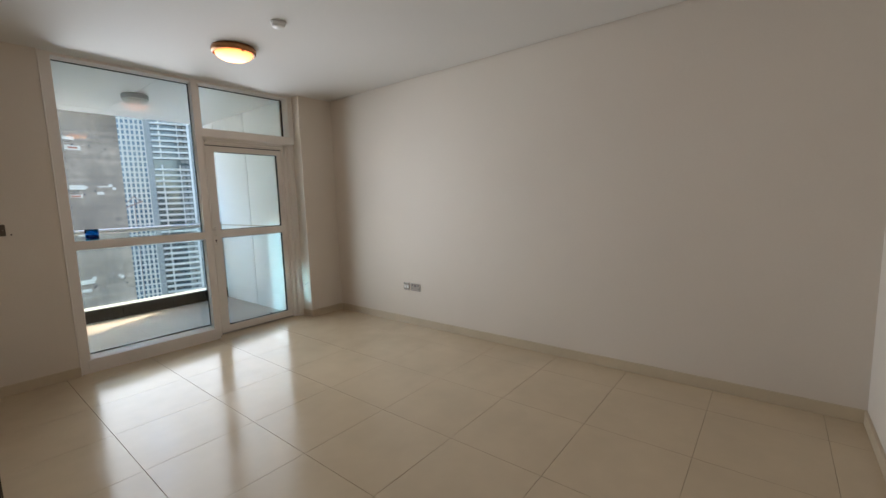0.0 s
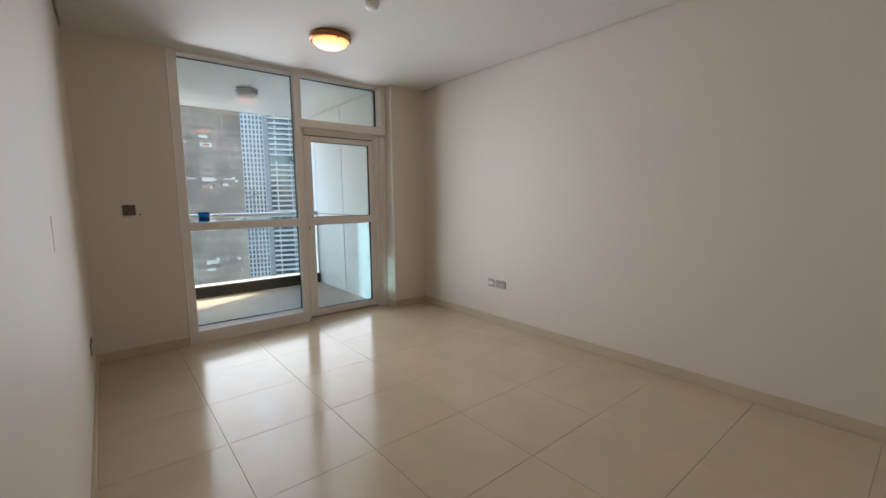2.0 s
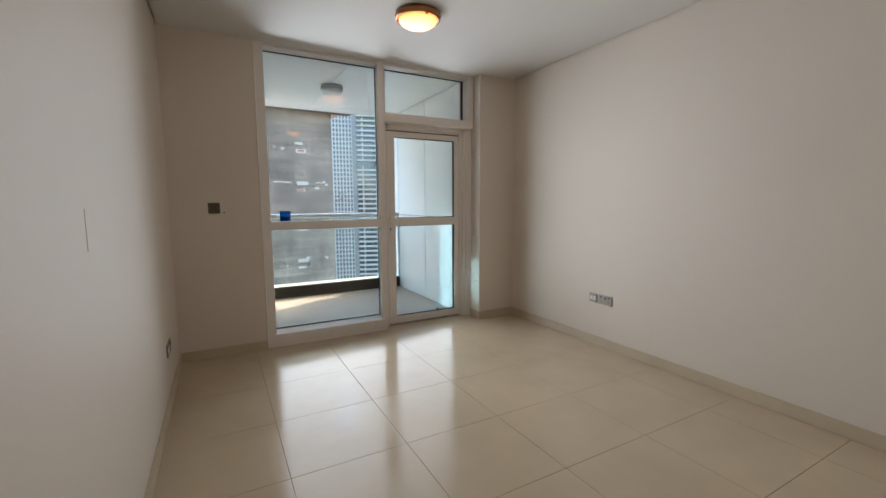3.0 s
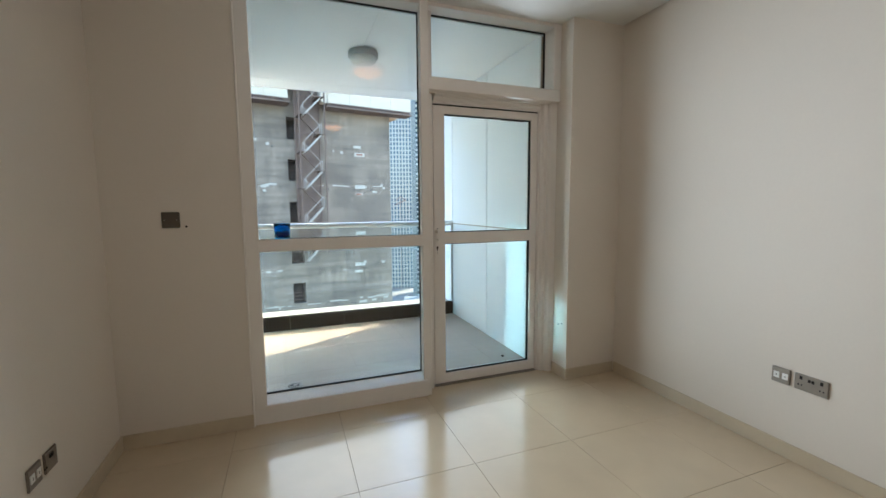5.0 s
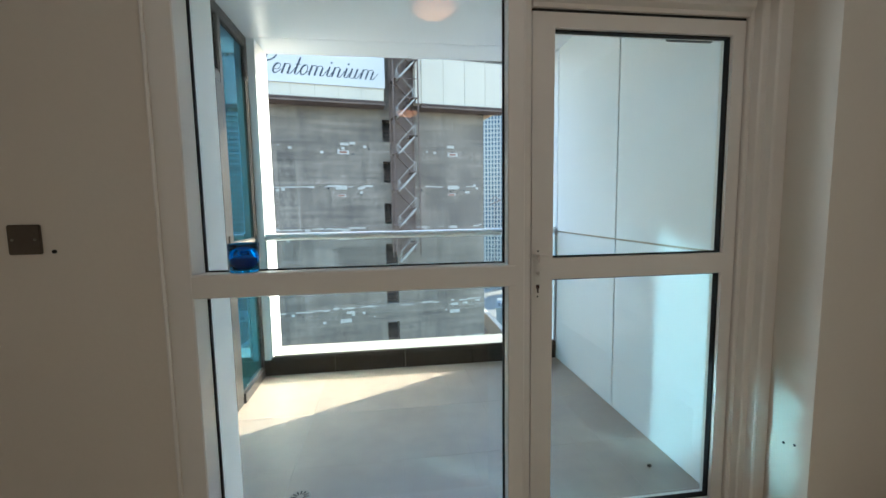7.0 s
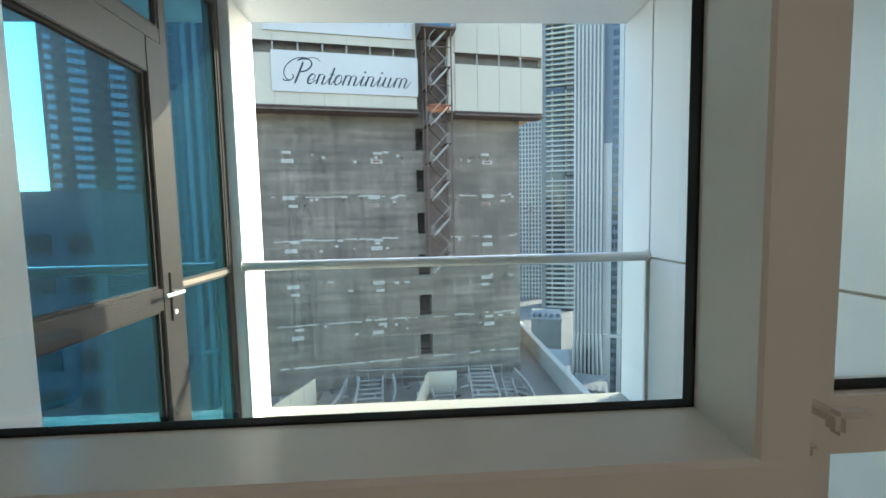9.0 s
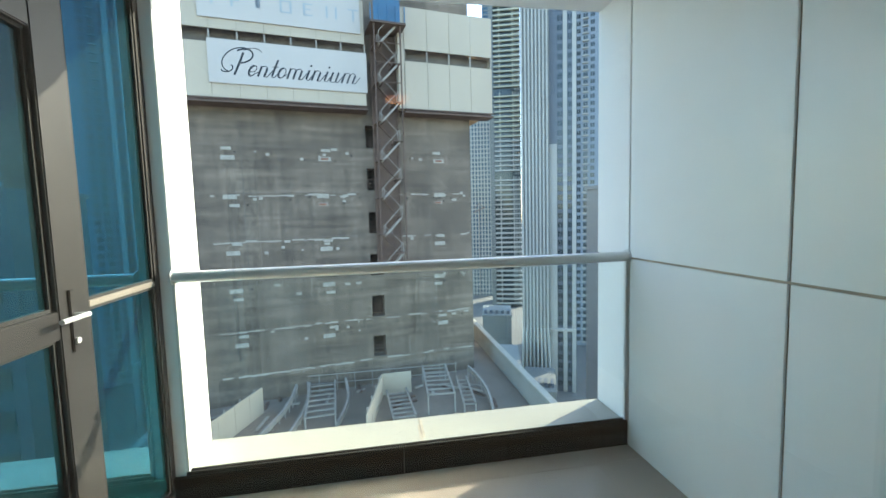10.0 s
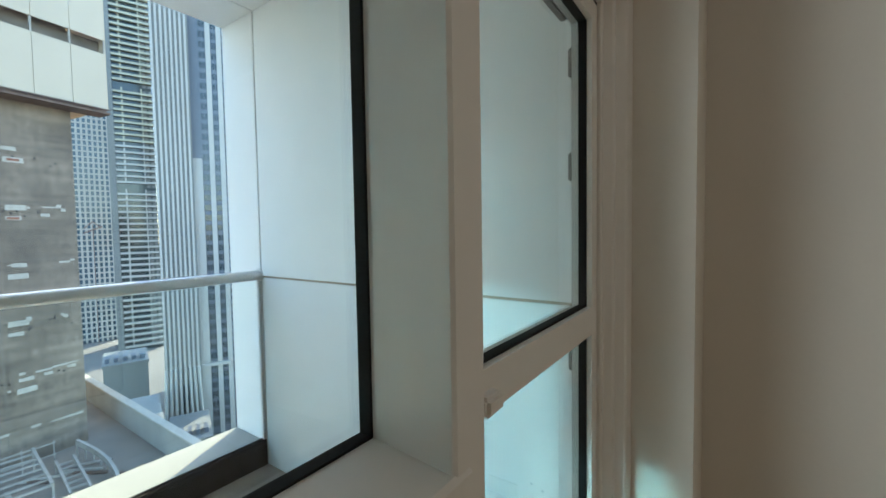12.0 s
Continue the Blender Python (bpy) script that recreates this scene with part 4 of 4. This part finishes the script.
for x, y, dx, dy in ((-5.6, 26.0, 1.4, 6.5), (-3.6, 26.5, 0.2, 6.3), (-0.7, 27.0, 0.2, 6.0), (9.9, 26.5, -0.2, 6.8)):
    ob = thing("curved_rail", (x, y, PZ), "pale bent formwork rail lying on the deck", "formwork", "site rails")
    last = None
    bm = bmesh.new()
    for k in range(9):
        s = k / 8
        p = (x + dx * s + 0.45 * math.sin(math.pi * s), y + dy * s, PZ + 0.25 + 0.7 * s)
        if last:
            bar(bm, last, p, 0.16, 0.35)
        bar(bm, (p[0], p[1], PZ), p, 0.07, 0.07)
        last = p
    part("rail", bm, PALESTEEL, ob)
for k in range(34):
    x, y, L, a = rng.uniform(-12, 11), rng.uniform(26, 33.5), rng.uniform(0.6, 2.2), rng.uniform(0, 3.14)
    bm = bmesh.new()
    bar(bm, (x, y, PZ + 0.06), (x + L * math.cos(a), y + L * math.sin(a), PZ + 0.09), 0.2, 0.1)
    solid("timber_offcut", bm, rng.choice([PATCH, PALESTEEL, RUST]), "loose timber offcut on the dusty deck", "timber", "site timber", base=(x, y, PZ))
edge_rail = thing("guard_fence", (0, 33.2, PZ), "thin scaffold guard fence along the tower's foot", "fence")
for k in range(15):
    part("post", boxes(((-11 + 1.4 * k, 33.0 + 0.02 * k, PZ), (-10.94 + 1.4 * k, 33.06 + 0.02 * k, PZ + 1.5))), PALESTEEL, edge_rail)
for z in (0.7, 1.4):
    part("bar", boxes(((-11, 33.1, PZ + z), (8.7, 33.15, PZ + z + 0.06))), PALESTEEL, edge_rail)

# ---- outside: ground and far towers ----
GZ = -66.0
gm = bmesh.new()
bmesh.ops.create_grid(gm, x_segments=8, y_segments=8, size=3500, matrix=Matrix.Translation((0, 0, GZ)))
solid("ground", gm, GROUND, "pale dusty city ground far below", "ground", kind="structure")
solid("road", boxes(((20, 20, GZ), (34, 600, GZ + 0.05))), mat("asphalt", (0.06, 0.06, 0.06), 0.8, vary=0.3, scale=0.2), "grey asphalt street between the towers", "road", kind="structure")


def tower(name, az0, az1, dist, depth, top, material, label):
    """A tower that stands between two bearings (degrees right of the balcony's axis), turned to face the balcony. Its own x runs along the front, y into it, z up from the ground."""
    az = radians((az0 + az1) / 2)
    half = dist * math.tan(radians(az1 - az0) / 2)
    ob = thing(name, (2.1 + dist * math.sin(az), dist * math.cos(az), GZ), label, "tower", "far towers", turn=-math.degrees(az))
    part("wall", boxes(((-half, 0, 0), (half, depth, top - GZ))), material, ob, "", True)
    part("roof", boxes(((-half - 0.3, -0.3, top - GZ), (half + 0.3, depth + 0.3, top - GZ + 1.0))), material, ob, "", True)
    return ob, half


def lit_rows(ob, name, me, xs, z0, step, n, y=0.0):
    for k in range(n):
        for x in xs:
            piece(name, me, ob, (x, y, z0 + step * k))


# tower with white fins and a flared foot
fin, h = tower("finned_tower", 20.55, 24.25, 155, 16, 140, T_GREY, "tall tower with close white vertical fins")
w = 2 * h / 8
for k in range(8):
    x = -h + w * k
    part("fin", boxes(((x + 0.1 * w, -0.4, 24), (x + 0.58 * w, 0, 205))), T_WHITE, fin, "", True)
    bm = bmesh.new()
    bar(bm, (x + 0.34 * w, -0.4, 24.5), (x + 0.34 * w + (k - 3.5) * 0.22, -1.2, 0), 0.5 * w, 0.8)
    part("fin_foot", bm, T_WHITE, fin, "", True)
part("entrance_glass", boxes(((-1.2, -0.5, 0), (1.4, 0.1, 19))), T_WIN, fin, "dark glass entrance bay", True)
# slate tower with window columns
slate, h = tower("slate_tower", 24.15, 27.7, 157, 16, 140, T_DARK, "dark slate tower with two columns of windows")
part("pilaster", boxes(((-h + 0.2, -0.4, 0), (-h + 2.9, 0, 92))), T_WHITE, slate, "pale lower pilaster", True)
for x in (-h + 5.0, h - 1.6):
    part("pilaster", boxes(((x, -0.25, 0), (x + 1.4, 0, 205))), T_WHITE, slate, "pale pilaster", True)
part("band", boxes(((-h - 4.0, -1.5, 23.5), (h - 0.5, 0, 24.4))), T_WHITE, slate, "", True)
wm = mesh_of("window", boxes(((-0.95, -0.15, 0), (-0.08, 0.3, 1.9)), ((0.08, -0.15, 0), (0.95, 0.3, 1.9))), T_WIN)
lit_rows(slate, "window", wm, (-h + 4.0, -h + 7.5), 2.5, 3.3, 60)
# tower beyond, at the balcony's edge
edge, h = tower("ribbed_tower", 27.3, 31.5, 215, 20, 120, T_PALEBLUE, "grey-blue tower with a column of small windows")
lit_rows(edge, "window", wm, (-h + 2.2, -h + 5.4, -h + 8.6), 2.5, 3.4, 52)
ws = mesh_of("window_sill", boxes(((-1.4, -0.9, 0), (1.4, 0, 0.7))), T_WHITE)
lit_rows(edge, "window_sill", ws, (-h + 5.4,), 1.7, 3.4, 52)
# balconied tower
bal, h = tower("balcony_tower", 16.45, 20.5, 300, 24, 190, T_WIN, "tall pale tower ringed with balcony slabs")
part("pier", boxes(((-h - 0.2, -1.6, 0), (-h + 2.8, 0.5, 225))), T_GREY, bal, "grey corner pier", True)
part("pier", boxes(((-h + 0.0, -1.0, 225), (-h + 2.6, 0.5, 256))), T_BLUE, bal, "blue glass corner", True)
sm = mesh_of("balcony", boxes(((-h + 3.0, -2.0, 0), (h, 0, 1.15)), ((h - 5.4, -1.9, 1.15), (h - 4.8, 0, 3.4)), ((-h + 6.6, -1.2, 1.15), (-h + 7.4, 0, 3.4))), T_WHITE)
sm2 = sm.copy()
sm2.materials[0] = T_CREAM
for k in range(74):
    if k not in (27, 44):
        piece("balcony", sm2 if k > 34 else sm, bal, (0, 0, 2.0 + 3.4 * k))
rm = mesh_of("bay_window", boxes(((h - 4.4, -0.3, 1.15), (h - 2.6, 0, 3.0)), ((h - 2.0, -0.3, 1.15), (h - 0.4, 0, 3.0))), T_GREY)
for k in range(74):
    piece("bay_window", rm, bal, (0, 0, 2.0 + 3.4 * k))
# far gridded tower
grid, h = tower("gridded_tower", 13.0, 16.4, 340, 24, 92, T_BLUE, "far blue-glass tower with a white grid")
pm = mesh_of("pier", boxes(((-0.55, -1.0, 0), (0.55, 0, 158))), T_WHITE)
for k in range(9):
    piece("pier", pm, grid, (-h + 2 * h * k / 8, 0, 0))
fm = mesh_of("floor_band", boxes(((-h, -0.8, 0), (h, 0, 0.9))), T_WHITE)
lit_rows(grid, "floor_band", fm, (0,), 2, 3.45, 45)
blue, h = tower("blue_tower", 15.6, 16.9, 385, 15, 225, T_BLUE, "far narrow blue-glass tower behind the others")
fm = mesh_of("floor_band", boxes(((-h, -0.5, 0), (h, 0, 0.9))), T_GREY)
lit_rows(blue, "floor_band", fm, (0,), 2, 3.5, 82)
crane = thing("site_crane", (2.1 + 331 * math.sin(radians(14.8)), 331 * math.cos(radians(14.8)), GZ), "small reddish crane against the far tower", "crane", turn=-14.8)
bm = bmesh.new()
bar(bm, (0, 0, 0), (0, 0, 74), 0.35, 0.35)
part("tower", bm, RED, crane, "", True)
bm = bmesh.new()
bar(bm, (-4.5, -0.8, 69), (4.5, -0.8, 73), 0.7, 0.7)
bar(bm, (-4.0, -0.8, 72), (0, -0.8, 76), 0.5, 0.5)
bar(bm, (4.0, -0.8, 72), (0, -0.8, 76), 0.5, 0.5)
part("jib", bm, RED, crane, "", True)
# low blocks along the street
for a0, a1, d, depth, top in ((13.6, 20.4, 118, 30, -47), (15.0, 19.0, 180, 20, -44), (20.6, 25.0, 128, 20, -55)):
    lowb, h = tower("low_block", a0, a1, d, depth, top, T_GREY, "low grey podium building between the towers")
    for k in range(5):
        part("roof_unit", boxes(((-h + 2 * h * (k + 0.2) / 5, 3, top - GZ + 1.0), (-h + 2 * h * (k + 0.7) / 5, 7, top - GZ + 2.4))), T_DARK, lowb, "", True)
# added blocks, out of direct view, that keep the sun off the deck
for x0, y0, x1, y1 in ((27.6, 37, 42, 46), (42.5, 42, 58, 60)):
    nb = thing("deck_shade_block", ((x0 + x1) / 2, (y0 + y1) / 2, GZ), "unseen dark block added to shade the deck", "building", "neighbour blocks")
    part("wall", boxes(((x0, y0, GZ), (x1, y1, 4))), T_DARK, nb)
    part("roof", boxes(((x0 - 0.2, y0 - 0.2, 4), (x1 + 0.2, y1 + 0.2, 4.4))), T_DARK, nb)
    for k in range(19):
        for n in range(4):
            x = x0 + 1.0 + n * 3.4
            part("window", boxes(((x, y0 - 0.1, GZ + 2 + 3.5 * k), (x + 2.0, y0 + 0.1, GZ + 3.7 + 3.5 * k))), T_WIN, nb)
# tower seen in the mirror glass
T_NIGHT = mat("dark_tower_cladding", (0.035, 0.04, 0.05), 0.6, vary=0.2, scale=0.1)
# the lit look of the windows is put into a pale colour
T_PALE = mat("pale_lit_windows", (0.80, 0.82, 0.84), 0.5)
dark, h = tower("windowed_tower", 30.5, 40.0, 245, 30, 130, T_NIGHT, "dark residential tower with pale window rows")
wm2 = mesh_of("window", boxes(((-2.6, -0.3, 0), (-0.8, 0.2, 2.0)), ((-0.5, -0.3, 0), (1.3, 0.2, 2.0)), ((1.6, -0.3, 0), (3.4, 0.2, 2.0))), T_PALE)
wm3 = mesh_of("window", boxes(((-1.2, -0.3, 0), (1.2, 0.2, 2.0))), T_PALE)
lit_rows(dark, "window", wm2, (-h + 14, -h + 28), 4, 4.2, 46)
lit_rows(dark, "window", wm3, (h - 3,), 4, 4.2, 46)
for a0, a1, top in ((41.5, 44.0, -2), (44.5, 49.0, 6), (49.5, 54.0, -8)):
    tower("low_block", a0, a1, 260, 25, top, T_GREY, "distant grey block on the skyline")

# ---- pieces of the floors ----
TX, TY = 0.62, 0.593


def lay(parent, x_start, y_start, tx, ty, area, material, top, gap):
    """Tiles on a grid, cut at the edges of the area (x0, y0, x1, y1)."""
    kept = {}
    ax0, ay0, ax1, ay1 = area
    i = math.floor((ax0 - x_start) / tx)
    while x_start + i * tx < ax1:
        j = math.floor((ay0 - y_start) / ty)
        while y_start + j * ty < ay1:
            x0, x1 = max(ax0, x_start + i * tx + gap / 2), min(ax1, x_start + (i + 1) * tx - gap / 2)
            y0, y1 = max(ay0, y_start + j * ty + gap / 2), min(ay1, y_start + (j + 1) * ty - gap / 2)
            if x1 - x0 > 0.01 and y1 - y0 > 0.01:
                key = (round(x1 - x0, 3), round(y1 - y0, 3))
                if key not in kept:
                    bm = box(bmesh.new(), (0, 0, -0.012), (key[0], key[1], 0))
                    rim = [e for e in bm.edges if all(v.co.z > -0.001 for v in e.verts)]
                    bmesh.ops.bevel(bm, geom=rim, offset=0.0007, segments=1, affect="EDGES")
                    kept[key] = mesh_of("tile", bm, material)
                piece("tile", kept[key], parent, (x0, y0, top))
            j += 1
        i += 1


lay(floor, 1.292, -3.99, TX, TY, (XL - 0.2, YB, XR, -0.05), TILE, 0.0, 0.0018)
lay(balcony_floor, 1.567, 0.60, 0.582, 0.6, (BX0 - 0.05, 0.05, BX1, BYK), DECK, 0.0, 0.0005)
